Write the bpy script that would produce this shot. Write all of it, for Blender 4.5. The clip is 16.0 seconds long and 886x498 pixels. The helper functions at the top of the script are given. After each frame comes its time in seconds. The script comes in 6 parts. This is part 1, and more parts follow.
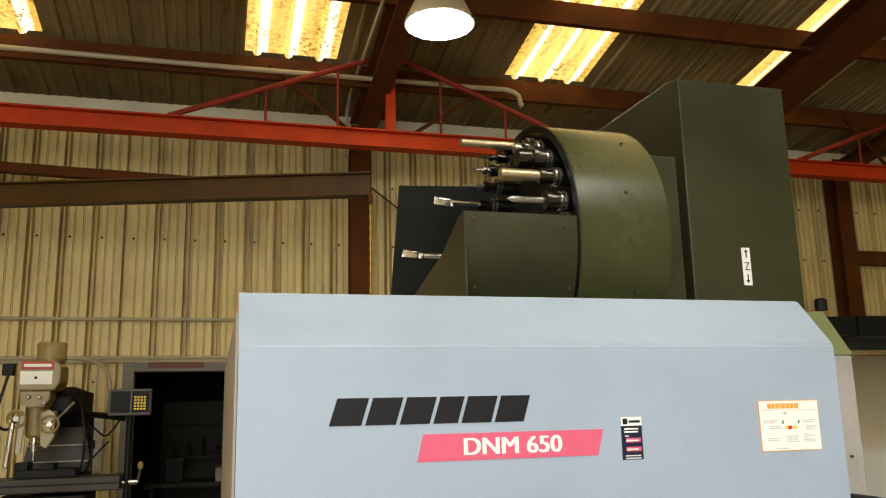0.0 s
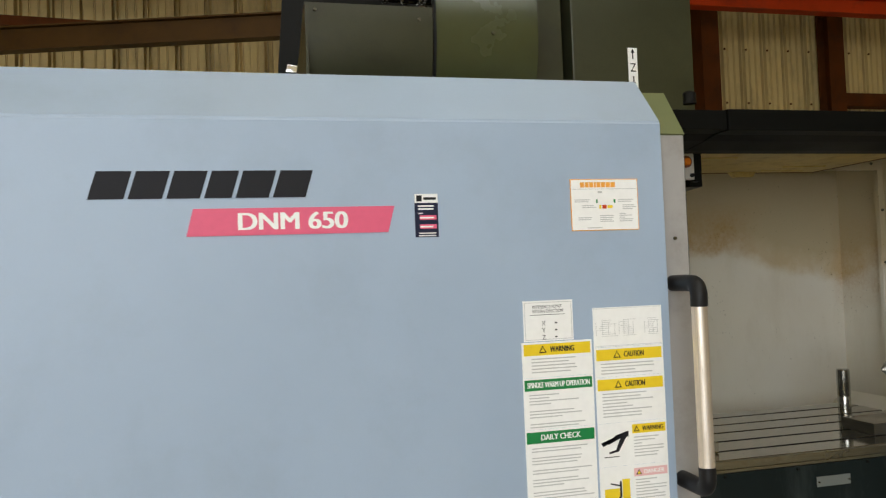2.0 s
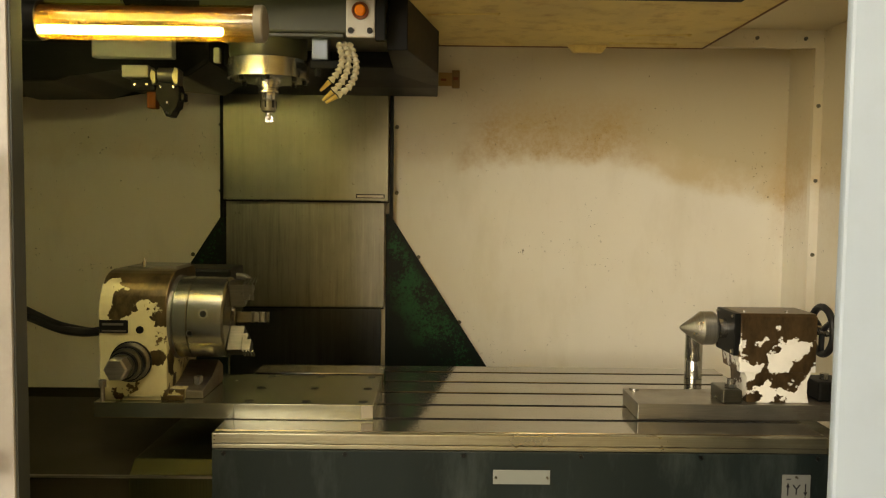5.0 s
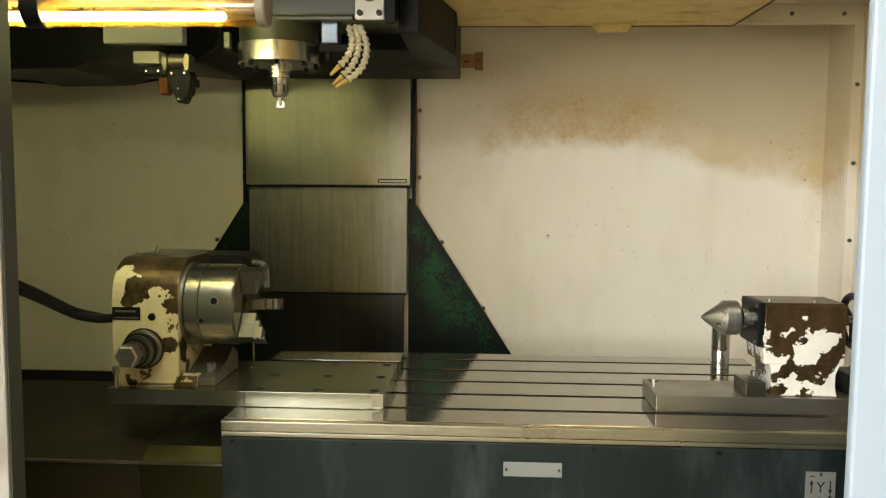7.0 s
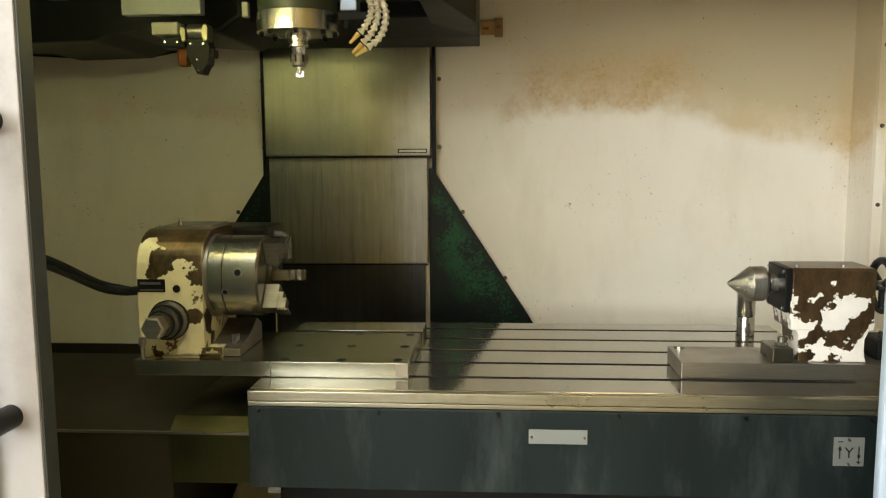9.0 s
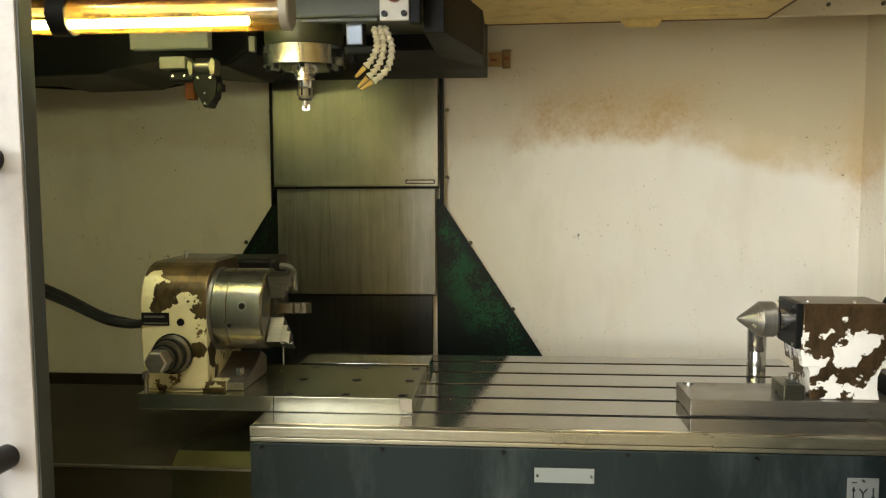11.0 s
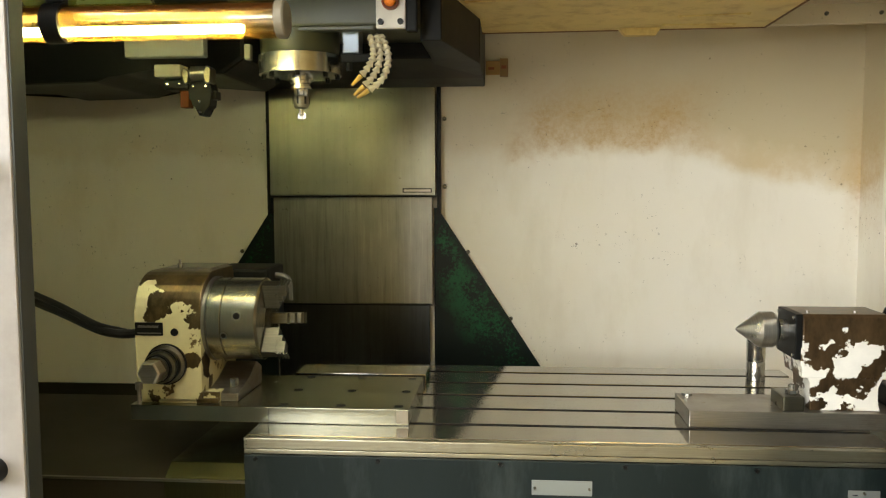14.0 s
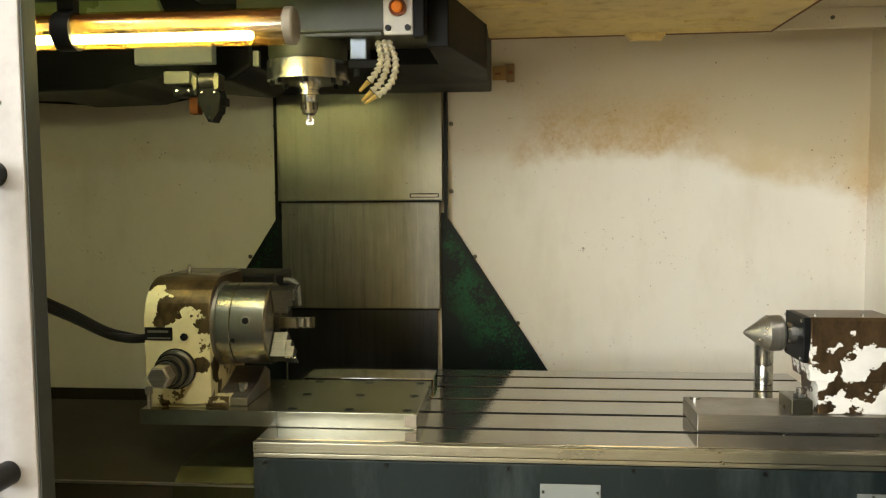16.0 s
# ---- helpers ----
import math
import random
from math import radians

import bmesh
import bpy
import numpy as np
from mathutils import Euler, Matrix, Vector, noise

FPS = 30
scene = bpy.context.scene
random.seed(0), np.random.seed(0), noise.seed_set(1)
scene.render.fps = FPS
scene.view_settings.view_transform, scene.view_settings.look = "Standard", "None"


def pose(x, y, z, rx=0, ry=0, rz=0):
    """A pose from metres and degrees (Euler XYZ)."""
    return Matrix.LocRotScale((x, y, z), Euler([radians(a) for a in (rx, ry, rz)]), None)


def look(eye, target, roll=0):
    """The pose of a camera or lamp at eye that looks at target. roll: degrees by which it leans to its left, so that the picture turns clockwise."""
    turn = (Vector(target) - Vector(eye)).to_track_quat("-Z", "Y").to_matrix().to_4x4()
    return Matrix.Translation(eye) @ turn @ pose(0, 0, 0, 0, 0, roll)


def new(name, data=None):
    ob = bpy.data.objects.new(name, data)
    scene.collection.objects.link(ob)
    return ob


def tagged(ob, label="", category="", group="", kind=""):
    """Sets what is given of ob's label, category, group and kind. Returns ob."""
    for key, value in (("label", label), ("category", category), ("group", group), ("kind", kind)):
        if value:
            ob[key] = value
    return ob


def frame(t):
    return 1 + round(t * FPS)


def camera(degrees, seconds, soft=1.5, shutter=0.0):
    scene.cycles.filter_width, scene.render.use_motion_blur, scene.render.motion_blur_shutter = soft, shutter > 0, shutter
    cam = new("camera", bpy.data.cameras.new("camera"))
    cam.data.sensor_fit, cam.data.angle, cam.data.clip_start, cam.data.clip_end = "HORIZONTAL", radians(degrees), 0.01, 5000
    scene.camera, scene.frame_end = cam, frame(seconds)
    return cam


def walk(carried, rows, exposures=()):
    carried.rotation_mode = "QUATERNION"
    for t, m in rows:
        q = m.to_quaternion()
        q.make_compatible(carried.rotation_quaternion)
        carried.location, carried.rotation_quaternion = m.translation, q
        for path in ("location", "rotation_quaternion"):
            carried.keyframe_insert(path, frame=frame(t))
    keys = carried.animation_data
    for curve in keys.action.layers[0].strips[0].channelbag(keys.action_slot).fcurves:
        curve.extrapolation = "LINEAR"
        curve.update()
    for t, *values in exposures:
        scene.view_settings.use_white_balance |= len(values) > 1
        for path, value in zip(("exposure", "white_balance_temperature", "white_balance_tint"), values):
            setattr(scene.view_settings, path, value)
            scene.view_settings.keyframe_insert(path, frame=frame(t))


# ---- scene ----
cam = camera(57.5, 16.0, soft=1.2, shutter=0.12)
PATH = [
    (0, (-1.572, -1.566, 1.725), (-1.043, 0.323, 2.116), -1.3),
    (0.5, (-1.579, -1.567, 1.709), (-1.056, 0.323, 2.101), -1.5),
    (1, (-1.542, -1.572, 1.661), (-1.025, 0.321, 2.047), -2.0),
    (1.5, (-1.344, -1.62, 1.596), (-0.837, 0.303, 1.809), -2.0),
    (2, (-1.103, -1.578, 1.534), (-0.61, 0.359, 1.603), -2.2),
    (2.5, (-0.796, -1.441, 1.519), (-0.322, 0.501, 1.565), -2.4),
    (3, (-0.435, -1.372, 1.5), (0.005, 0.577, 1.4), -1.5),
    (3.5, (-0.142, -1.256, 1.475), (0.204, 0.709, 1.334), -1.1),
    (4, (0.112, -1.156, 1.472), (0.422, 0.816, 1.35), -1.3),
    (4.1, (0.154, -1.137, 1.466), (0.439, 0.839, 1.35), -1.0),
    (4.2, (0.218, -1.148, 1.452), (0.462, 0.834, 1.346), -0.6),
    (6.5, (0.563, -1.05, 1.454), (0.479, 0.941, 1.283), 0.6),
    (7, (0.544, -1.08, 1.462), (0.454, 0.911, 1.293), 0.5),
    (7.5, (0.538, -1.083, 1.468), (0.433, 0.907, 1.296), 0.4),
    (8, (0.543, -1.078, 1.463), (0.418, 0.911, 1.29), 0.2),
    (8.5, (0.536, -1.074, 1.458), (0.409, 0.91, 1.241), -0.0),
    (9, (0.533, -1.072, 1.454), (0.399, 0.909, 1.216), -0.3),
    (11.5, (0.551, -1.049, 1.475), (0.379, 0.937, 1.311), -0.3),
    (12, (0.552, -1.044, 1.472), (0.375, 0.942, 1.313), -0.4),
    (12.5, (0.554, -1.045, 1.473), (0.377, 0.941, 1.318), -0.3),
    (13, (0.551, -1.043, 1.473), (0.384, 0.944, 1.315), -0.0),
    (13.5, (0.553, -1.041, 1.474), (0.388, 0.946, 1.317), -0.2),
    (14, (0.551, -1.04, 1.474), (0.39, 0.947, 1.318), -0.2),
    (14.5, (0.554, -1.044, 1.474), (0.391, 0.944, 1.323), -0.5),
    (15, (0.546, -1.042, 1.47), (0.386, 0.946, 1.324), -0.5),
    (15.5, (0.542, -1.043, 1.477), (0.378, 0.945, 1.327), -0.2),
    (16, (0.548, -1.048, 1.473), (0.372, 0.939, 1.33), -0.4),
]
EXPOSURES = [(0.0, 0.45, 6450, 10), (1.2, 0.4, 6350, 10), (1.5, 0.28, 6200, 10), (2.0, 0.02, 5950, 10), (2.5, -0.17, 5950, 10), (3.0, -0.12, 6300, 10),
             (3.5, -0.08, 6900, 10), (4.2, 0.42, 8700, 9), (6.6, 1.50, 6500, 9), (7.4, 1.38, 6400, 9), (8.2, 1.38, 6350, 9), (9.0, 1.46, 6250, 9), (11.5, 1.50, 6200, 9), (16.0, 1.50, 6250, 9)]
walk(cam, [(t, look(eye, target, roll)) for t, eye, target, roll in PATH], EXPOSURES)

# ---- light ----
world = bpy.data.worlds.new("world")
scene.world = world
world.use_nodes = True
wn = world.node_tree
sky = wn.nodes.new("ShaderNodeTexSky")
sky.sky_type, sky.sun_disc = "NISHITA", False
sky.sun_elevation, sky.sun_rotation = radians(48), radians(150)
wn.links.new(sky.outputs[0], wn.nodes["Background"].inputs[0])
wn.nodes["Background"].inputs[1].default_value = 0.08


def sun_lamp(elev, azim, power):
    d = bpy.data.lights.new("sun", "SUN")
    d.energy, d.angle, d.color = power, radians(0.6), (1, 0.95, 0.87)
    ob = new("sun", d)
    way = Vector((math.sin(azim) * math.cos(elev), math.cos(azim) * math.cos(elev), math.sin(elev)))
    ob.matrix_world = look(way * 40, (0, 0, 0))


sun_lamp(radians(48), radians(150), 3.0)


def area_lamp(name, eye, target, w, h, power, colour):
    d = bpy.data.lights.new(name, "AREA")
    d.shape, d.size, d.size_y, d.energy, d.color = "RECTANGLE", w, h, power, colour
    ob = new(name, d)
    ob.matrix_world = look(eye, target)
    return ob


# daylight through the open roller door behind
area_lamp("door_daylight", (-4.0, -7.6, 2.6), (0.4, 0, 1.3), 5.2, 3.4, 290, (1.0, 0.98, 0.93))
# daylight through the roof strips
for sx in (-3.57, -0.99, 1.58):
    area_lamp("skylight_daylight", (sx, -3.0, 6.35), (sx, -3.0, 0), 0.8, 6.5, 148, (1.0, 0.96, 0.84))

# ---- materials ----


def tree(name):
    m = bpy.data.materials.new(name)
    m.use_nodes = True
    nt = m.node_tree
    return m, nt, nt.nodes["Principled BSDF"]


def node(nt, kind, **sets):
    n = nt.nodes.new(kind)
    for k, v in sets.items():
        n.inputs[k].default_value = v
    return n


def noise_tex(nt, scale, detail=4.0, rough=0.55, stretch=(1, 1, 1)):
    tc = nt.nodes.new("ShaderNodeTexCoord")
    mp = nt.nodes.new("ShaderNodeMapping")
    mp.inputs["Scale"].default_value = stretch
    nt.links.new(tc.outputs["Object"], mp.inputs["Vector"])
    n = node(nt, "ShaderNodeTexNoise", Scale=scale, Detail=detail, Roughness=rough)
    nt.links.new(mp.outputs[0], n.inputs["Vector"])
    return n.outputs["Fac"]


def ramp(nt, fac, a, b, lo=0.0, hi=1.0):
    r = nt.nodes.new("ShaderNodeMapRange")
    r.inputs["From Min"].default_value, r.inputs["From Max"].default_value = a, b
    r.inputs["To Min"].default_value, r.inputs["To Max"].default_value = lo, hi
    nt.links.new(fac, r.inputs["Value"])
    return r.outputs[0]


def mix(nt, fac, a, b):
    m = nt.nodes.new("ShaderNodeMix")
    m.data_type = "RGBA"
    if isinstance(fac, float):
        m.inputs[0].default_value = fac
    else:
        nt.links.new(fac, m.inputs[0])
    for i, c in ((6, a), (7, b)):
        if isinstance(c, tuple):
            m.inputs[i].default_value = (*c, 1)
        else:
            nt.links.new(c, m.inputs[i])
    return m.outputs[2]


def math_node(nt, op, a, b):
    m = nt.nodes.new("ShaderNodeMath")
    m.operation = op
    for i, v in ((0, a), (1, b)):
        if isinstance(v, (int, float)):
            m.inputs[i].default_value = v
        else:
            nt.links.new(v, m.inputs[i])
    return m.outputs[0]


def bump(nt, bsdf, fac, strength, dist=0.002):
    b = nt.nodes.new("ShaderNodeBump")
    b.inputs["Strength"].default_value, b.inputs["Distance"].default_value = strength, dist
    nt.links.new(fac, b.inputs["Height"])
    nt.links.new(b.outputs[0], bsdf.inputs["Normal"])


def paint(name, colour, rough=0.45, metal=0.0, vary=0.12, dirt=None, dirt_amount=0.5, dirt_scale=4.0, grain=180.0,
          relief=0.06, stretch=(1, 1, 1), coat=0.0, spec=0.5):
    """A surface with broad and fine variation, and stains of a second colour."""
    m, nt, p = tree(name)
    dark = tuple(c * (1 - vary) for c in colour)
    light = tuple(min(1, c * (1 + vary)) for c in colour)
    broad = noise_tex(nt, 2.2, 5, 0.6, stretch)
    fine = noise_tex(nt, grain, 3, 0.6, stretch)
    col = mix(nt, ramp(nt, broad, 0.3, 0.7), dark, light)
    col = mix(nt, ramp(nt, fine, 0.35, 0.8, 0.0, 0.25), col, dark)
    if dirt:
        spots = noise_tex(nt, dirt_scale, 9, 0.68, stretch)
        col = mix(nt, ramp(nt, spots, 0.5, 0.72, 0, dirt_amount), col, dirt)
    nt.links.new(col, p.inputs["Base Color"])
    p.inputs["Metallic"].default_value = metal
    nt.links.new(ramp(nt, broad, 0.3, 0.7, rough * 0.85, min(1, rough * 1.18)), p.inputs["Roughness"])
    p.inputs["Coat Weight"].default_value = coat
    p.inputs["Specular IOR Level"].default_value = spec
    bump(nt, p, fine, relief)
    return m


def chipped(name, coat_colour, bare, thresh=0.5, scale=9.0, metal=0.6, seed=0.0, top=1.3, pull=0.0, side=0.0, pull_x=0.0, low=-1.0):
    """Old enamel worn off in ragged patches to the dark casting."""
    m, nt, p = tree(name)
    tc = nt.nodes.new("ShaderNodeTexCoord")
    mp = nt.nodes.new("ShaderNodeMapping")
    mp.inputs["Location"].default_value = (seed, seed * 0.7, seed * 1.3)
    nt.links.new(tc.outputs["Object"], mp.inputs["Vector"])
    n = node(nt, "ShaderNodeTexNoise", Scale=scale, Detail=7.0, Roughness=0.55)
    nt.links.new(mp.outputs[0], n.inputs["Vector"])
    sx = nt.nodes.new("ShaderNodeSeparateXYZ")
    nt.links.new(tc.outputs["Object"], sx.inputs[0])
    high = math_node(nt, "MULTIPLY", math_node(nt, "SUBTRACT", sx.outputs["Z"], top), pull)
    high = math_node(nt, "MAXIMUM", high, low)
    high = math_node(nt, "ADD", high, math_node(nt, "MULTIPLY", math_node(nt, "SUBTRACT", sx.outputs["X"], side), pull_x))
    worn = ramp(nt, math_node(nt, "ADD", n.outputs["Fac"], high), thresh, thresh + 0.012)
    grime = noise_tex(nt, 30, 5)
    c1 = mix(nt, ramp(nt, grime, 0.4, 0.8, 0, 0.35), coat_colour, tuple(c * 0.6 for c in coat_colour))
    oil = noise_tex(nt, 16, 7, 0.7, (1, 1, 0.5))
    c2 = mix(nt, ramp(nt, oil, 0.35, 0.65), tuple(c * 0.6 for c in bare), tuple(c * 2.4 for c in bare))
    nt.links.new(mix(nt, worn, c1, c2), p.inputs["Base Color"])
    nt.links.new(math_node(nt, "MULTIPLY", worn, metal), p.inputs["Metallic"])
    nt.links.new(ramp(nt, worn, 0, 1, 0.5, 0.30), p.inputs["Roughness"])
    bump(nt, p, math_node(nt, "SUBTRACT", 1.0, worn), 0.5, 0.001)
    return m


def steel(name, colour=(0.5, 0.49, 0.46), rough=0.28, stretch=(1, 1, 60), vary=0.15, dirt=(0.1, 0.075, 0.05), dirt_amount=0.45, wander=1.0, pit=0.55):
    m, nt, p = tree(name)
    brushed = noise_tex(nt, 14, 4, 0.6, stretch)
    broad = noise_tex(nt, 5, 6, 0.65)
    col = mix(nt, ramp(nt, brushed, 0.3, 0.7), tuple(c * (1 - vary) for c in colour), tuple(c * (1 + vary) for c in colour))
    col = mix(nt, ramp(nt, broad, 0.52, 0.75, 0, dirt_amount), col, dirt)
    pits = noise_tex(nt, 70, 6, 0.7)
    col = mix(nt, ramp(nt, pits, 0.68, 0.73, 0, pit), col, tuple(c * 0.35 for c in dirt))
    nt.links.new(col, p.inputs["Base Color"])
    p.inputs["Metallic"].default_value = 0.95
    nt.links.new(ramp(nt, broad, 0.35, 0.75, rough * (1 - 0.2 * wander), rough * (1 + 0.6 * wander)), p.inputs["Roughness"])
    bump(nt, p, brushed, 0.05, 0.0006)
    return m


def plain(name, colour, rough=0.5, metal=0.0):
    m, nt, p = tree(name)
    f = noise_tex(nt, 60, 3)
    nt.links.new(mix(nt, ramp(nt, f, 0.3, 0.7), tuple(c * 0.97 for c in colour), tuple(min(1, c * 1.02) for c in colour)), p.inputs["Base Color"])
    p.inputs["Roughness"].default_value, p.inputs["Metallic"].default_value = rough, metal
    p.inputs["Specular IOR Level"].default_value = 0.25
    return m


def glow(name, colour, power, base=(0.8, 0.8, 0.8)):
    m, nt, p = tree(name)
    p.inputs["Base Color"].default_value = (*base, 1)
    p.inputs["Emission Color"].default_value = (*colour, 1)
    p.inputs["Emission Strength"].default_value = power
    return m


def stained_cream():
    """Cream enamel inside the machine, with rust stains in a ragged band under the roof."""
    m, nt, p = tree("cream_enamel")
    tc = nt.nodes.new("ShaderNodeTexCoord")
    sx = nt.nodes.new("ShaderNodeSeparateXYZ")
    nt.links.new(tc.outputs["Object"], sx.inputs[0])
    x, z = sx.outputs["X"], sx.outputs["Z"]

    def times(*facs):
        out = facs[0]
        for f in facs[1:]:
            out = math_node(nt, "MULTIPLY", out, f)
        return out

    def shifted(value, fac, amount):
        return math_node(nt, "ADD", value, math_node(nt, "MULTIPLY", math_node(nt, "SUBTRACT", fac, 0.5), amount))

    broad = noise_tex(nt, 1.7, 5)
    wave = noise_tex(nt, 2.6, 7, 0.62)
    ragged = noise_tex(nt, 9.0, 8, 0.68)
    grains = noise_tex(nt, 75, 5, 0.7)
    fine = noise_tex(nt, 52, 6, 0.7)
    clusters = noise_tex(nt, 4.6, 3, 0.5)
    base = mix(nt, ramp(nt, broad, 0.3, 0.7), (0.82, 0.765, 0.645), (0.89, 0.85, 0.745))
    base = mix(nt, ramp(nt, noise_tex(nt, 7, 6, 0.65, (1, 1, 0.35)), 0.5, 0.75, 0, 0.35), base, (0.64, 0.57, 0.42))
    # tan film above a wandering tide line that sinks towards the corner
    height = shifted(math_node(nt, "ADD", z, ramp(nt, x, 1.12, 1.60, 0.0, 0.09)), wave, 0.24)
    height = shifted(height, ragged, 0.05)
    tan = times(ramp(nt, height, 1.535, 1.70, 0, 0.85), ramp(nt, x, 0.40, 0.80, 0.35, 1.0))
    col = mix(nt, tan, base, (0.545, 0.45, 0.255))
    ochre = times(ramp(nt, height, 1.555, 1.60), ramp(nt, height, 1.72, 1.61), ramp(nt, x, 1.0, 1.4, 0.2, 0.5), ramp(nt, ragged, 0.30, 0.58))
    col = mix(nt, ochre, col, (0.56, 0.38, 0.115))
    # mottled rust in one large and one small patch, and a run in the corner
    zz = shifted(z, ragged, 0.16)
    away = shifted(math_node(nt, "ABSOLUTE", math_node(nt, "SUBTRACT", x, 0.90), 0.0), wave, 0.55)
    patch = times(ramp(nt, away, 0.33, 0.19), ramp(nt, zz, 1.57, 1.63), ramp(nt, zz, 1.85, 1.73))
    aside = shifted(math_node(nt, "ABSOLUTE", math_node(nt, "SUBTRACT", x, 0.59), 0.0), ragged, 0.12)
    spot = times(ramp(nt, aside, 0.065, 0.03), ramp(nt, zz, 1.53, 1.56), ramp(nt, zz, 1.69, 1.64), 0.7)
    corner = times(ramp(nt, x, 1.63, 1.69), ramp(nt, zz, 1.30, 1.42), ramp(nt, zz, 1.80, 1.62), 0.7)
    rust = math_node(nt, "MAXIMUM", math_node(nt, "MAXIMUM", patch, spot), corner)
    col = mix(nt, times(rust, ramp(nt, grains, 0.36, 0.66, 0.30, 0.72), ramp(nt, ragged, 0.34, 0.60, 0.4, 1.0)), col, (0.49, 0.29, 0.085))
    specks = times(ramp(nt, grains, 0.635, 0.665), ramp(nt, clusters, 0.55, 0.66), 0.8)
    specks = math_node(nt, "MAXIMUM", specks, ramp(nt, fine, 0.69, 0.71, 0, 0.8))
    col = mix(nt, specks, col, (0.10, 0.065, 0.035))
    nt.links.new(col, p.inputs["Base Color"])
    nt.links.new(ramp(nt, broad, 0.3, 0.7, 0.32, 0.5), p.inputs["Roughness"])
    bump(nt, p, broad, 0.12, 0.01)
    return m


def worn_green():
    """Dark oily plate with its green enamel left in a speckled band along the sloping edge."""
    m, nt, p = tree("worn_green_enamel")
    tc = nt.nodes.new("ShaderNodeTexCoord")
    sx = nt.nodes.new("ShaderNodeSeparateXYZ")
    nt.links.new(tc.outputs["Object"], sx.inputs[0])
    out = math_node(nt, "ABSOLUTE", math_node(nt, "SUBTRACT", sx.outputs["X"], 0.03), 0.0)
    slope = math_node(nt, "ADD", out, math_node(nt, "MULTIPLY", math_node(nt, "SUBTRACT", sx.outputs["Z"], 1.399), 0.648))
    broad = noise_tex(nt, 6, 5, 0.6)
    grain = noise_tex(nt, 95, 5, 0.75)
    band = math_node(nt, "ADD", slope, math_node(nt, "MULTIPLY", math_node(nt, "SUBTRACT", broad, 0.5), 0.16))
    mask = math_node(nt, "MULTIPLY", ramp(nt, band, 0.08, 0.19), ramp(nt, band, 0.285, 0.255))
    mask = math_node(nt, "MULTIPLY", mask, ramp(nt, math_node(nt, "ADD", broad, math_node(nt, "MULTIPLY", grain, 0.9)), 0.92, 1.08))
    col = mix(nt, mask, (0.0045, 0.009, 0.008), (0.008, 0.085, 0.026))
    nt.links.new(col, p.inputs["Base Color"])
    p.inputs["Roughness"].default_value = 0.42
    p.inputs["Specular IOR Level"].default_value = 0.2
    bump(nt, p, grain, 0.15)
    return m


def sheet_cover(name, colour, rough, streak, spot, seed):
    """Oily zinc sheet: soft mottling, downward streaks, rust spots and dark drips."""
    m, nt, p = tree(name)
    soft = noise_tex(nt, 9 + seed, 6, 0.6, (1, 1, 0.7))
    down = noise_tex(nt, 5 + seed, 7, 0.7, (9, 1, 0.4))
    pits = noise_tex(nt, 60 + seed, 6, 0.72)
    where = noise_tex(nt, 6 + seed, 4, 0.6)
    col = mix(nt, ramp(nt, soft, 0.3, 0.7), tuple(c * 0.88 for c in colour), tuple(c * 1.12 for c in colour))
    col = mix(nt, ramp(nt, down, 0.50, 0.70, 0, streak), col, tuple(c * 0.35 for c in colour))
    col = mix(nt, ramp(nt, down, 0.44, 0.30, 0, streak * 0.7), col, tuple(min(1, c * 1.6) for c in colour))
    rust = math_node(nt, "MULTIPLY", ramp(nt, pits, 0.63, 0.68, 0, spot), ramp(nt, where, 0.40, 0.60))
    col = mix(nt, rust, col, (0.045, 0.028, 0.014))
    nt.links.new(col, p.inputs["Base Color"])
    p.inputs["Metallic"].default_value = 0.9
    nt.links.new(ramp(nt, soft, 0.3, 0.7, rough * 0.92, rough * 1.1), p.inputs["Roughness"])
    bump(nt, p, pits, 0.04, 0.001)
    return m


BLUE = paint("pale_blue_enamel", (0.36, 0.45, 0.58), 0.42, vary=0.05, dirt=(0.26, 0.31, 0.37), dirt_amount=0.25, relief=0.05)
GREY = paint("warm_grey_enamel", (0.52, 0.50, 0.49), 0.45, vary=0.08, dirt=(0.22, 0.2, 0.18), dirt_amount=0.4)
DARK = paint("charcoal_enamel", (0.033, 0.035, 0.016), 0.34, vary=0.35, dirt=(0.016, 0.015, 0.009), dirt_amount=0.7, dirt_scale=3.2, relief=0.12)
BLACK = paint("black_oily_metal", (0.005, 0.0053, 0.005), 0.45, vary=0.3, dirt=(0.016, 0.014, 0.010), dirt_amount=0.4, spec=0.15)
# header black; on the store room walls it stands in for missing light
HEADER_UNLIT_BLACK = paint("black_header_and_unlit_store", (0.0045, 0.0048, 0.0042), 0.55, vary=0.2, dirt=(0.009, 0.008, 0.006), dirt_amount=0.4, spec=0.06)
CREAM = stained_cream()
# cream with the work lamp's yellow put into the base; brown spots are rust
HOOD = paint("lamp_yellow_rusty_hood", (0.64, 0.48, 0.165), 0.5, vary=0.22, dirt=(0.30, 0.14, 0.035), dirt_amount=0.6, dirt_scale=14, spec=0.25)
RUSTY = paint("rusted_edge", (0.17, 0.085, 0.03), 0.7, vary=0.3)
APRON = paint("dark_slate_enamel", (0.0095, 0.0145, 0.0145), 0.45, vary=0.25, dirt=(0.055, 0.068, 0.066), dirt_amount=0.6, dirt_scale=5, spec=0.16,
              stretch=(1.4, 1, 0.35))
GREEN = worn_green()
STEEL = steel("ground_steel", (0.5, 0.49, 0.45), 0.2, wander=0.5)
TABLE = steel("table_steel", (0.40, 0.38, 0.335), 0.085, (1, 50, 1), dirt=(0.22, 0.19, 0.14), dirt_amount=0.25)
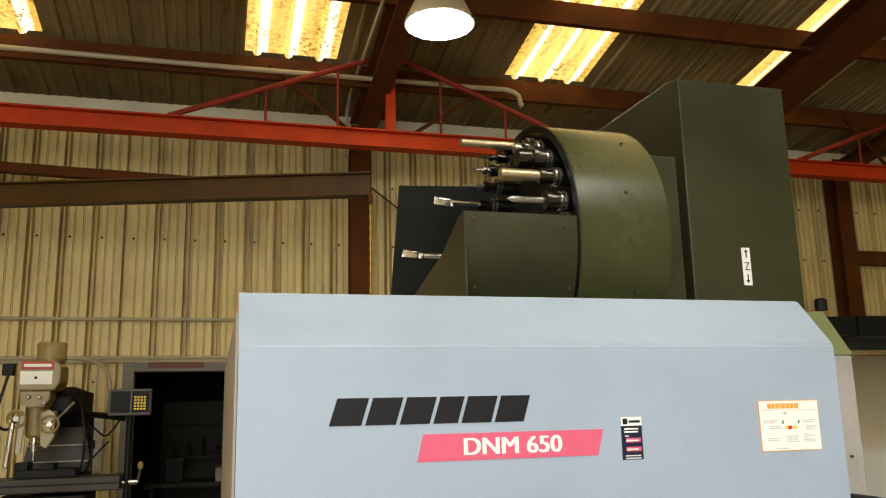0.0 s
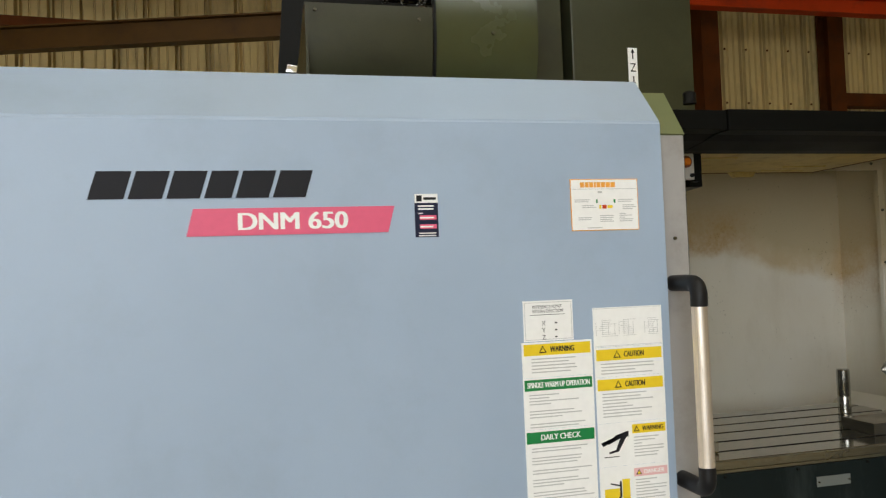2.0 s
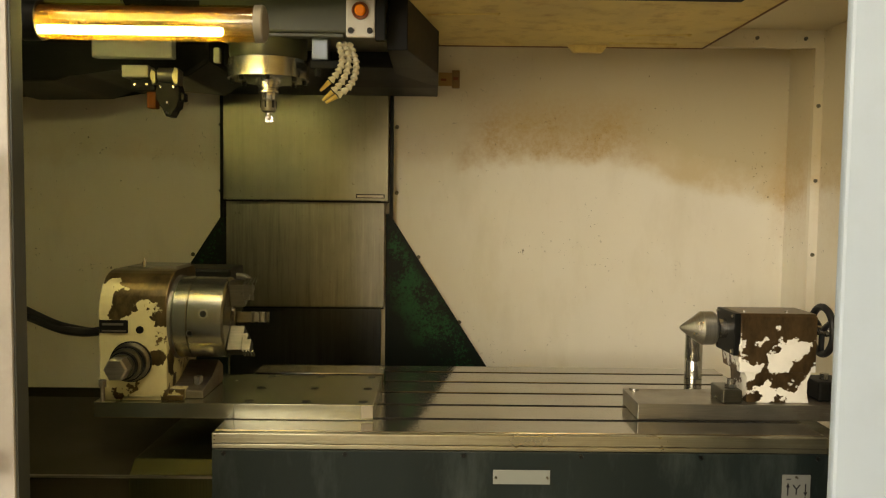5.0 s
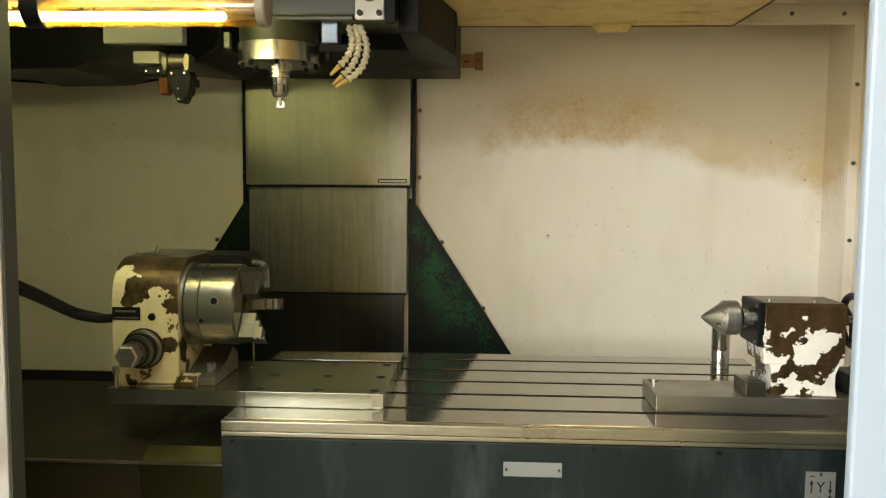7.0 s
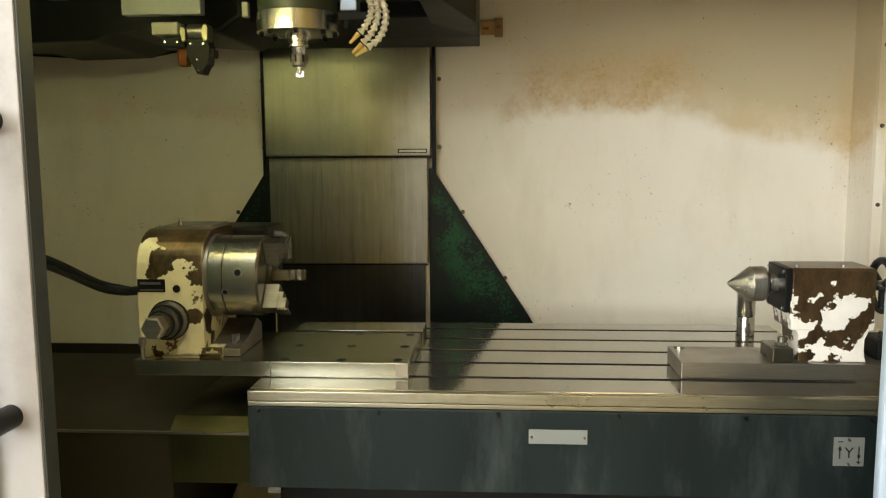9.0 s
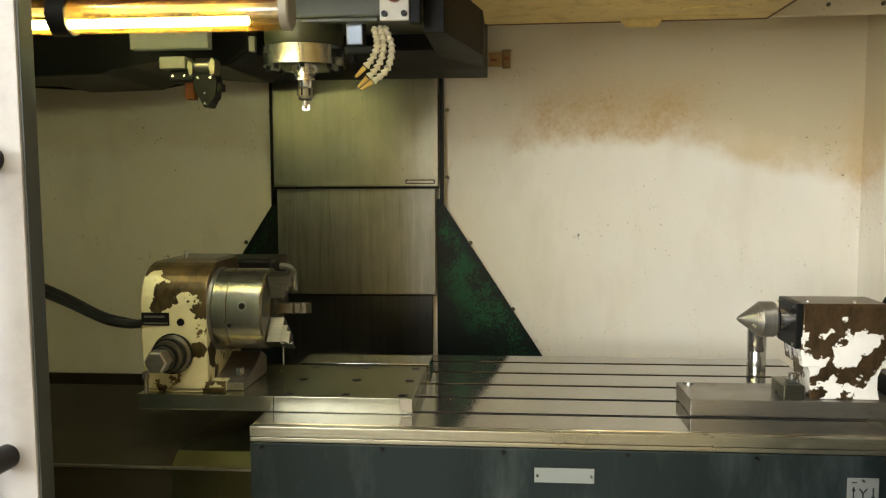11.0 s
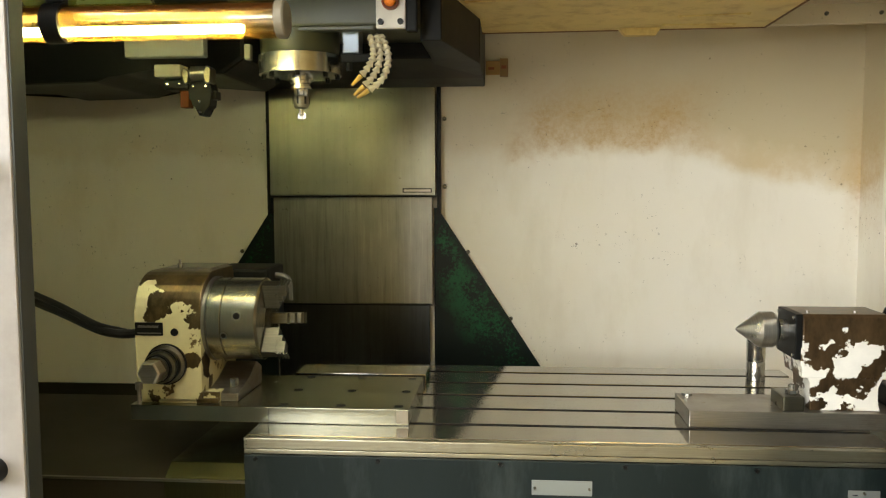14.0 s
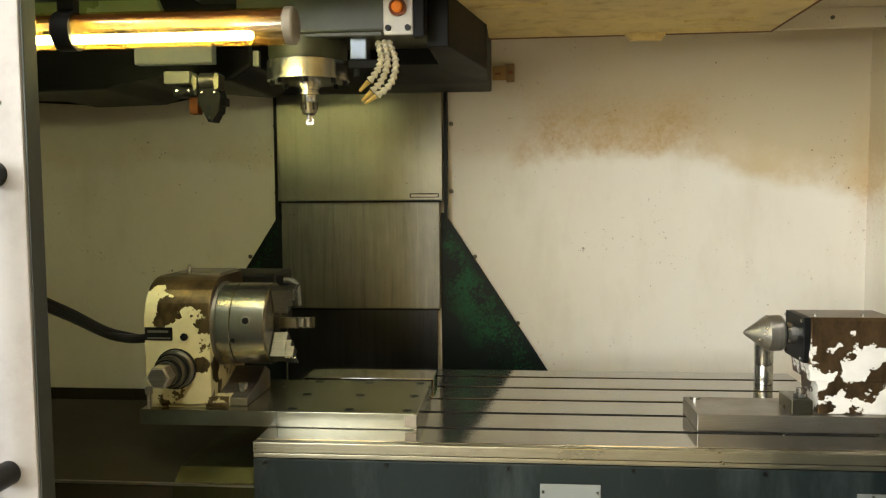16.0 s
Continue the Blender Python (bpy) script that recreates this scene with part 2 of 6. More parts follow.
EDGE = steel("table_edge_steel", (0.37, 0.345, 0.25), 0.30, (0.4, 30, 30), dirt=(0.16, 0.12, 0.07), dirt_amount=0.6)
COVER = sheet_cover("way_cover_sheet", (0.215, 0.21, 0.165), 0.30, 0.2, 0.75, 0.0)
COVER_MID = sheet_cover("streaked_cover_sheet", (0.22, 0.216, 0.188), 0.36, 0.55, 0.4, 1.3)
# same sheet as above with a darker base, for the lowest cover
COVER_LOW = sheet_cover("dark_lower_cover_sheet", (0.055, 0.058, 0.06), 0.34, 0.4, 0.3, 2.1)
CHROME = steel("polished_steel", (0.62, 0.61, 0.58), 0.16, (1, 40, 40), dirt_amount=0.25)
CHUCK = steel("oily_chuck_steel", (0.33, 0.315, 0.255), 0.23, (40, 1, 1), dirt=(0.12, 0.10, 0.06), dirt_amount=0.15, wander=0.25)
JAWSTEEL = steel("dark_jaw_steel", (0.13, 0.122, 0.09), 0.3, (1, 1, 30), dirt=(0.05, 0.045, 0.03), dirt_amount=0.6)
RAW = steel("dull_steel", (0.30, 0.28, 0.24), 0.34, (1, 1, 40), dirt=(0.14, 0.07, 0.035), dirt_amount=0.6)
RUBBER = plain("black_rubber", (0.012, 0.012, 0.013), 0.45)
WHITE = plain("white_sticker", (0.92, 0.92, 0.90), 0.4)
INK = plain("grey_print", (0.56, 0.56, 0.555), 0.5)
INKBLACK = plain("black_print", (0.012, 0.012, 0.016), 0.6)
YELLOW = plain("yellow_print", (0.85, 0.62, 0.02), 0.4)
SIGNGREEN = plain("green_print", (0.02, 0.22, 0.06), 0.4)
PINK = plain("faded_red_vinyl", (0.74, 0.13, 0.23), 0.42)
PALEPINK = plain("faded_pink_print", (0.80, 0.50, 0.50), 0.45)
ORANGE = plain("orange_print", (0.85, 0.40, 0.06), 0.4)
NAVY = plain("navy_print", (0.015, 0.02, 0.05), 0.35)
ALU = steel("anodised_aluminium", (0.86, 0.78, 0.68), 0.46, (40, 40, 0.5), dirt_amount=0.12)
REDOX = paint("red_oxide_paint", (0.52, 0.052, 0.007), 0.55, spec=0.15, vary=0.15, dirt=(0.15, 0.035, 0.02), dirt_amount=0.5)
BROWN = paint("brown_primer", (0.105, 0.032, 0.007), 0.65, spec=0.12, vary=0.25, dirt=(0.045, 0.022, 0.012), dirt_amount=0.6)
BEAM = paint("tan_painted_steel", (0.085, 0.042, 0.008), 0.5, spec=0.2, vary=0.2, dirt=(0.05, 0.024, 0.01), dirt_amount=0.6)
SIDING = paint("beige_sheet_siding", (0.75, 0.61, 0.285), 0.5, spec=0.3, vary=0.1, dirt=(0.22, 0.17, 0.1), dirt_amount=0.5, stretch=(1, 1, 0.3))
ROOFING = paint("grey_roof_sheet", (0.31, 0.232, 0.108), 0.5, spec=0.25, vary=0.25, dirt=(0.10, 0.072, 0.036), dirt_amount=0.75, dirt_scale=6, stretch=(1, 0.3, 1))
CONCRETE = paint("oily_concrete", (0.24, 0.23, 0.21), 0.7, vary=0.15, dirt=(0.08, 0.07, 0.06), dirt_amount=0.6)
MILLPAINT = paint("old_tan_machine_paint", (0.31, 0.23, 0.085), 0.42, vary=0.2, dirt=(0.085, 0.055, 0.02), dirt_amount=0.75, dirt_scale=9)
BULB = glow("lamp_disc", (1.0, 0.98, 0.72), 14.0)

# ---- mesh helpers ----


def thing(name, base, label, category, group="", kind=""):
    ob = new(name)
    ob.location = base
    ob.empty_display_size = 0.05
    return tagged(ob, label, category, group, kind)


def part(name, bm, material, parent=None, label="", smooth=False):
    me = bpy.data.meshes.new(name)
    bmesh.ops.recalc_face_normals(bm, faces=bm.faces[:])
    if smooth:
        for f in bm.faces:
            f.smooth = True
    bm.to_mesh(me)
    bm.free()
    if smooth:
        me.set_sharp_from_angle(angle=radians(32))
    me.materials.append(material)
    ob = new(name, me)
    if parent is not None:
        ob.parent = parent
        off = Vector((0, 0, 0))
        up = parent
        while up is not None:
            off += up.location
            up = up.parent
        ob.location = -off
    if label:
        tagged(ob, label)
    return ob


def setting(name, bm, material, label, category, smooth=False):
    return tagged(part(name, bm, material, None, "", smooth), label, category, "", "structure")


def add_box(bm, x0, x1, y0, y1, z0, z1, bev=0.0, seg=2):
    vs = [bm.verts.new((x, y, z)) for x in (x0, x1) for y in (y0, y1) for z in (z0, z1)]
    idx = ((0, 1, 3, 2), (4, 6, 7, 5), (0, 4, 5, 1), (2, 3, 7, 6), (0, 2, 6, 4), (1, 5, 7, 3))
    fs = [bm.faces.new([vs[i] for i in f]) for f in idx]
    if bev > 0:
        es = list({e for f in fs for e in f.edges})
        bmesh.ops.bevel(bm, geom=es, offset=bev, segments=seg, affect="EDGES", profile=0.6)
    return bm


def box(x0, x1, y0, y1, z0, z1, bev=0.0, seg=2):
    return add_box(bmesh.new(), x0, x1, y0, y1, z0, z1, bev, seg)


def add_prism(bm, poly, axis, a, b, bev=0.0):
    """A polygon of (u, v) pulled along an axis: x takes (y, z), y takes (x, z), z takes (x, y)."""
    def at(u, v, w):
        return {"x": (w, u, v), "y": (u, w, v), "z": (u, v, w)}[axis]
    lo = [bm.verts.new(at(u, v, a)) for u, v in poly]
    hi = [bm.verts.new(at(u, v, b)) for u, v in poly]
    n = len(poly)
    fs = [bm.faces.new(lo), bm.faces.new(hi[::-1])]
    for i in range(n):
        fs.append(bm.faces.new((lo[i], lo[(i + 1) % n], hi[(i + 1) % n], hi[i])))
    if bev > 0:
        es = list({e for f in fs for e in f.edges})
        bmesh.ops.bevel(bm, geom=es, offset=bev, segments=2, affect="EDGES", profile=0.6)
    return bm


def prism(poly, axis, a, b, bev=0.0):
    return add_prism(bmesh.new(), poly, axis, a, b, bev)


def add_lathe(bm, profile, centre, axis="z", seg=32, start=0.0, sweep=360.0, caps=True):
    """A profile of (along, radius) turned round an axis through centre."""
    full = sweep >= 359.9
    steps = seg if full else seg + 1
    rings = []
    for along, r in profile:
        ring = []
        for i in range(steps):
            a = radians(start + sweep * i / seg)
            u, v = r * math.cos(a), r * math.sin(a)
            p = {"z": (u, v, along), "x": (along, u, v), "y": (u, along, v)}[axis]
            ring.append(bm.verts.new((centre[0] + p[0], centre[1] + p[1], centre[2] + p[2])))
        rings.append(ring)
    for r0, r1 in zip(rings, rings[1:]):
        for i in range(steps if full else steps - 1):
            j = (i + 1) % steps
            bm.faces.new((r0[i], r0[j], r1[j], r1[i]))
    if full and caps:
        for ring in (rings[0], rings[-1]):
            bm.faces.new(ring)
    return bm


def wheel_rim(r, thick, centre, axis, seg=36):
    """A round rim: a small circle swept round an axis."""
    ring = [(thick * math.cos(math.pi * k / 5), r + thick * math.sin(math.pi * k / 5)) for k in range(11)]
    bm = add_lathe(bmesh.new(), ring, centre, axis, seg, caps=False)
    bmesh.ops.remove_doubles(bm, verts=bm.verts[:], dist=0.0001)
    return bm


def lathe(profile, centre, axis="z", seg=32, start=0.0, sweep=360.0):
    return add_lathe(bmesh.new(), profile, centre, axis, seg, start, sweep)


def rod(a, b, r, seg=12):
    return add_rod(bmesh.new(), a, b, r, seg)


def add_rod(bm, a, b, r, seg=12, r2=None):
    a, b = Vector(a), Vector(b)
    q = (b - a).to_track_quat("Z", "Y")
    ends = []
    for p, rr in ((a, r), (b, r if r2 is None else r2)):
        ends.append([bm.verts.new(p + q @ Vector((rr * math.cos(2 * math.pi * i / seg), rr * math.sin(2 * math.pi * i / seg), 0))) for i in range(seg)])
    bm.faces.new(ends[0]), bm.faces.new(ends[1])
    for i in range(seg):
        j = (i + 1) % seg
        bm.faces.new((ends[0][i], ends[0][j], ends[1][j], ends[1][i]))
    return bm


def add_hose(bm, pts, r, seg=10, per=8):
    """A round hose along a smooth curve through pts."""
    pts = [Vector(p) for p in pts]
    ext = [2 * pts[0] - pts[1], *pts, 2 * pts[-1] - pts[-2]]
    line = []
    for i in range(1, len(ext) - 2):
        p0, p1, p2, p3 = ext[i - 1:i + 3]
        for k in range(per):
            t = k / per
            line.append(0.5 * ((2 * p1) + (p2 - p0) * t + (2 * p0 - 5 * p1 + 4 * p2 - p3) * t * t + (3 * p1 - p0 - 3 * p2 + p3) * t ** 3))
    line.append(pts[-1])
    rings = []
    for i, p in enumerate(line):
        d = line[min(i + 1, len(line) - 1)] - line[max(i - 1, 0)]
        q = d.to_track_quat("Z", "Y")
        rings.append([bm.verts.new(p + q @ Vector((r * math.cos(2 * math.pi * k / seg), r * math.sin(2 * math.pi * k / seg), 0))) for k in range(seg)])
    for r0, r1 in zip(rings, rings[1:]):
        # pair each vertex with the nearest of the next ring, so that the tube doesn't twist
        s = min(range(seg), key=lambda k: (r1[k].co - r0[0].co).length)
        for k in range(seg):
            bm.faces.new((r0[k], r0[(k + 1) % seg], r1[(s + k + 1) % seg], r1[(s + k) % seg]))
    bm.faces.new(rings[0]), bm.faces.new(rings[-1])
    return bm


def hose(pts, r, seg=10, per=8):
    return add_hose(bmesh.new(), pts, r, seg, per)


def lettering(name, text, x0, x1, z0, z1, y, material, parent, slant=0.0, bold=0.0):
    """Flat letters that face -y, fitted into a box on the plane y."""
    cu = bpy.data.curves.new(name, "FONT")
    cu.body, cu.size, cu.shear = text, 1.0, slant
    tmp = bpy.data.objects.new(name, cu)
    me = bpy.data.meshes.new_from_object(tmp)
    bpy.data.objects.remove(tmp)
    xs = [v.co.x for v in me.vertices]
    ys = [v.co.y for v in me.vertices]
    ax, bx, ay, by = min(xs), max(xs), min(ys), max(ys)
    for v in me.vertices:
        v.co = ((x0 + (v.co.x - ax) / (bx - ax) * (x1 - x0)), y, z0 + (v.co.y - ay) / (by - ay) * (z1 - z0))
    if bold > 0:
        bm = bmesh.new()
        for dx, dy in ((0, 0), (bold, 0.0001), (-bold, 0.0002)):
            me.transform(Matrix.Translation((dx, dy, 0)))
            bm.from_mesh(me)
            me.transform(Matrix.Translation((-dx, -dy, 0)))
        bm.to_mesh(me)
        bm.free()
    me.materials.clear()
    me.materials.append(material)
    ob = new(name, me)
    off = Vector((0, 0, 0))
    ob.parent = parent
    up = parent
    while up is not None:
        off += up.location
        up = up.parent
    ob.location = -off
    return ob


def screw(parent, x, y, z, r=0.006, face="-y", material=None):
    d = {"-y": (0, -1, 0), "-x": (-1, 0, 0), "z": (0, 0, 1)}[face]
    bm = bmesh.new()
    add_rod(bm, (x, y, z), (x + d[0] * 0.005, y + d[1] * 0.005, z + d[2] * 0.005), r, 10, r * 0.8)
    return part("screw", bm, material or JAWSTEEL, parent)

# ---- workshop shell ----
WALL_Y, EAVE, SLOPE = 6.6, 4.9, 0.17
XL, XR, YF = -7.0, 11.5, -8.0


def roof_z(y):
    return EAVE + SLOPE * (WALL_Y - y)


def ribbed(x0, x1, pitch, rib, depth, minor):
    """A profile along x of a ribbed sheet: (x, out)."""
    out, x = [(x0, 0.0)], x0 + pitch * 0.5
    while x + rib < x1:
        out += [(x - rib, 0), (x - rib * 0.5, depth), (x + rib * 0.5, depth), (x + rib, 0)]
        for k in (0.36, 0.64):
            m = x + pitch * k
            if m + 0.02 < x1:
                out += [(m - 0.016, 0), (m - 0.008, minor), (m + 0.008, minor), (m + 0.016, 0)]
        x += pitch
    return out + [(x1, 0.0)]


def grooved(x0, x1, pitch):
    """A profile along x of wall siding: a narrow rib between two deep grooves, then two pairs of fine lines: (x, out)."""
    out, x = [(x0, 0.0)], -6.744
    while x < x1:
        for at, w, d in ((0, 0.018, 0.11), (0.047, 0.020, 0.085), (0.112, 0.0045, 0.020), (0.127, 0.0040, 0.014), (0.193, 0.0045, 0.020), (0.208, 0.0040, 0.014)):
            c = x + at
            if x0 + 0.02 < c < x1 - 0.02:
                out += [(c - w, 0), (c - w * 0.75, -d), (c + w * 0.75, -d), (c + w, 0)]
        x += pitch
    return out + [(x1, 0.0)]


def sheet(profile, place_a, place_b):
    """A sheet from a profile, between two edges given as functions of (x, out)."""
    bm = bmesh.new()
    a = [bm.verts.new(place_a(x, o)) for x, o in profile]
    b = [bm.verts.new(place_b(x, o)) for x, o in profile]
    for i in range(len(profile) - 1):
        bm.faces.new((a[i], a[i + 1], b[i + 1], b[i]))
    return bm


setting("floor", box(XL, XR, YF, WALL_Y + 0.2, -0.15, 0.0), CONCRETE, "oil-stained grey concrete workshop floor", "floor")
# back wall: siding either side of a dark doorway
DX0, DX1, DZ = -2.32, -1.05, 2.14
for k, (a, b, z0) in enumerate(((XL, DX0 - 0.1, 0.0), (DX0 - 0.1, DX1 + 0.1, DZ + 0.1), (DX1 + 0.1, XR, 0.0))):
    bm = sheet(grooved(a, b, 0.2846), lambda x, o: (x, WALL_Y - o, z0), lambda x, o: (x, WALL_Y - o, EAVE - 0.12))
    add_box(bm, a, b, WALL_Y + 0.135, WALL_Y + 0.18, z0, EAVE)
    setting("wall_north" + ("", "_lintel", "_east")[k], bm, SIDING, "beige ribbed sheet-metal siding of the workshop wall", "wall")
setting("wall_west", box(XL - 0.1, XL, YF, WALL_Y, 0, 7.6), SIDING, "beige sheet-metal side wall of the workshop", "wall")
setting("wall_east", box(XR, XR + 0.1, YF, WALL_Y, 0, 7.6), SIDING, "beige sheet-metal side wall of the workshop", "wall")
bm = box(XL, -6.7, YF - 0.1, YF, 0, 7.6)
add_box(bm, -1.3, XR, YF - 0.1, YF, 0, 7.6)
add_box(bm, -6.7, -1.3, YF - 0.1, YF, 4.6, 7.6)
setting("wall_south", bm, SIDING, "beige sheet-metal wall round an open roller door", "wall")
ground = setting("ground", box(-60, 60, -90, YF - 0.1, -0.2, -0.02), CONCRETE, "pale concrete yard outside the roller door", "ground")

# screw heads along the ribs of the siding
bm = bmesh.new()
xx = -6.744 + 0.02
while xx < XR:
    for zz in (1.15, 2.05, 3.42, 4.05):
        if not (DX0 - 0.15 < xx < DX1 + 0.15 and zz < 2.3):
            add_rod(bm, (xx + 0.06, WALL_Y, zz), (xx + 0.06, WALL_Y - 0.012, zz), 0.012, 6)
    xx += 0.2846
tagged(part("siding_screws", bm, BROWN), "rows of dark screw heads along the siding", "screws", "", "stuff")

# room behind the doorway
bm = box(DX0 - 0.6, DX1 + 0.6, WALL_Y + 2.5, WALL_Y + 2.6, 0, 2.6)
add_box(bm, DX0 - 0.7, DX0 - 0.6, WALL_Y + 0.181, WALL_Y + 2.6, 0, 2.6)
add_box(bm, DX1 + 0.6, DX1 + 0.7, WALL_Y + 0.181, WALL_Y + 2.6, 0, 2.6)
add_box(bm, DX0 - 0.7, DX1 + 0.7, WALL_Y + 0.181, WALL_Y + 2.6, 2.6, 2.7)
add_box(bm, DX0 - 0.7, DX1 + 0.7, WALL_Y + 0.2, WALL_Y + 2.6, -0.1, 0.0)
# the room's darkness is put into this near-black wall colour
setting("wall_store", bm, HEADER_UNLIT_BLACK, "store room walls, coloured near black for the unlit room", "wall")
JAMB = paint("grimy_grey_frame", (0.16, 0.145, 0.11), 0.5)
frame_thing = thing("door_1", (DX0, WALL_Y, 0), "grey steel door frame round a dark open doorway", "door frame", kind="structure")
part("jamb", box(DX0 - 0.1, DX0, WALL_Y - 0.07, WALL_Y + 0.19, 0, DZ + 0.1, 0.004), JAMB, frame_thing)
part("jamb", box(DX1, DX1 + 0.1, WALL_Y - 0.07, WALL_Y + 0.19, 0, DZ + 0.1, 0.004), JAMB, frame_thing)
part("head_jamb", box(DX0, DX1, WALL_Y - 0.07, WALL_Y + 0.19, DZ, DZ + 0.1, 0.004), JAMB, frame_thing)
part("sign_plate", box(DX0 + 0.12, DX0 + 0.62, WALL_Y - 0.076, WALL_Y - 0.07, DZ + 0.03, DZ + 0.085), paint("faded_red_strip", (0.16, 0.05, 0.035), 0.6), frame_thing, "faded red sign strip")

# roof: ribbed sheet with long translucent strips let in
SKY_X = (-4.0, -1.42, 1.15, 3.72, 6.3, 8.85)
SKY_W = 0.86
edges = [XL]
for sx in SKY_X:
    edges += [sx, sx + SKY_W]
edges.append(XR)
bm = bmesh.new()
for k in range(len(edges) - 1):
    a, b = edges[k], edges[k + 1]
    spans = ((YF, WALL_Y + 0.2),) if k % 2 == 0 else ((5.68, WALL_Y + 0.2), (YF, -7.0))
    for ya, yb in spans:
        prof = ribbed(a, b, 0.29, 0.03, 0.03, 0.010)
        va = [bm.verts.new((x, ya, roof_z(ya) - o)) for x, o in prof]
        vb = [bm.verts.new((x, yb, roof_z(yb) - o)) for x, o in prof]
        for i in range(len(prof) - 1):
            bm.faces.new((va[i], va[i + 1], vb[i + 1], vb[i]))
        vs = [bm.verts.new((x, y, roof_z(y) + 0.03)) for x, y in ((a, ya), (b, ya), (b, yb), (a, yb))]
        bm.faces.new(vs)
setting("ceiling", bm, ROOFING, "dusty grey ribbed metal roof seen from below", "roof")


def skylight_mat(x0):
    """Yellowed fibreglass: pale stripes along its corrugations, brown lichen and dust."""
    m, nt, p = tree("sunlit_fibreglass")
    tc = nt.nodes.new("ShaderNodeTexCoord")
    sx = nt.nodes.new("ShaderNodeSeparateXYZ")
    nt.links.new(tc.outputs["Object"], sx.inputs[0])
    wander = noise_tex(nt, 1.3, 4, 0.6, (3.0, 0.25, 0.3))
    at = math_node(nt, "ADD", math_node(nt, "MULTIPLY", math_node(nt, "SUBTRACT", sx.outputs["X"], x0 + 0.12), 2 * math.pi / 0.29), math_node(nt, "MULTIPLY", wander, 1.6))
    stripe = math_node(nt, "SINE", at, 0.0)
    grime = noise_tex(nt, 20, 9, 0.75)
    where = noise_tex(nt, 2.4, 4, 0.6, (1.6, 0.5, 1))
    fine = noise_tex(nt, 70, 5, 0.7)
    col = mix(nt, ramp(nt, wander, 0.35, 0.65), (0.50, 0.31, 0.055), (0.78, 0.55, 0.16))
    col = mix(nt, ramp(nt, stripe, 0.35, 0.85), col, (1.0, 0.93, 0.62))
    spots = math_node(nt, "MULTIPLY", ramp(nt, grime, 0.48, 0.60, 0, 0.95), ramp(nt, where, 0.40, 0.56, 0.2, 1.0))
    col = mix(nt, spots, col, (0.14, 0.062, 0.010))
    col = mix(nt, ramp(nt, fine, 0.66, 0.70, 0, 0.6), col, (0.10, 0.05, 0.01))
    nt.links.new(col, p.inputs["Emission Color"])
    nt.links.new(col, p.inputs["Base Color"])
    p.inputs["Emission Strength"].default_value = 1.35
    return m


for k, sx in enumerate(SKY_X):
    prof = ribbed(sx - 0.03, sx + SKY_W + 0.03, 0.29, 0.045, 0.04, 0.0)
    bm = sheet(prof, lambda x, o: (x, -7.05, roof_z(-7.05) + 0.012 - o), lambda x, o: (x, 5.70, roof_z(5.70) + 0.012 - o))
    setting("window_%d" % (k + 1), bm, skylight_mat(sx), "yellowed translucent corrugated roof skylight lit by the sun", "skylight")
# purlins, rafters, posts
for y in (5.72, 4.46, 3.2, 1.94, 0.68, -0.58, -1.84, -3.1, -4.4, -5.7, -7.0):
    z = roof_z(y) - 0.045
    bm = prism([(y - 0.035, z), (y + 0.035, z), (y + 0.035, z - 0.02), (y - 0.02, z - 0.02), (y - 0.02, z - 0.19), (y + 0.03, z - 0.19), (y + 0.03, z - 0.205), (y - 0.035, z - 0.205)], "x", XL, XR)
    setting("trim_purlin", bm, BROWN, "red-brown primed steel roof purlin", "beam")


def i_section(c, z0, z1, w, tf, tw):
    return [(c - w, z0), (c + w, z0), (c + w, z0 + tf), (c + tw, z0 + tf), (c + tw, z1 - tf), (c + w, z1 - tf), (c + w, z1), (c - w, z1), (c - w, z1 - tf), (c - tw, z1 - tf), (c - tw, z0 + tf), (c - w, z0 + tf)]


for px in (-0.21, 3.86, 5.75):
    bm = bmesh.new()
    low = 0.0 if px < 5 else 0.3
    add_prism(bm, i_section(px, 0, 0.3 - low * 0.5, 0.17 if 0 < px < 5 else 0.1, 0.015, 0.006), "y", 0, 1)
    for v in bm.verts:
        y = -7.9 if v.co.y < 0.5 else WALL_Y - 0.1
        v.co.y, v.co.z = y, roof_z(y) - 0.50 + v.co.z
    setting("trim_rafter", bm, BROWN, "brown steel rafter under the roof", "beam")
    post = thing("steel_post", (px, WALL_Y - 0.16, 0), "dark brown painted steel column against the siding", "column", "columns along the wall", "structure")
    bm = bmesh.new()
    cx, deep = (px + 0.06, 0.46) if 0 < px < 5 else (px, 0.20)
    y0, y1 = WALL_Y - 0.06 - deep, WALL_Y - 0.06
    for ya in (y0, y1 - 0.012):
        add_box(bm, cx - 0.105, cx + 0.105, ya, ya + 0.012, 0.012, EAVE - 0.25)
    add_box(bm, cx - 0.006, cx + 0.006, y0 + 0.012, y1 - 0.012, 0.012, EAVE - 0.25)
    part("column_shaft", bm, BROWN, post)
    part("base_plate", box(cx - 0.15, cx + 0.15, y0 - 0.04, y1 + 0.01, 0.0, 0.012, 0.003), BROWN, post)
setting("trim_eave", box(XL, XR, WALL_Y - 0.12, WALL_Y - 0.06, EAVE - 0.25, EAVE - 0.125, 0.004), paint("white_eave_sheet", (0.74, 0.70, 0.54), 0.6), "pale sheet strip under the eave", "trim")
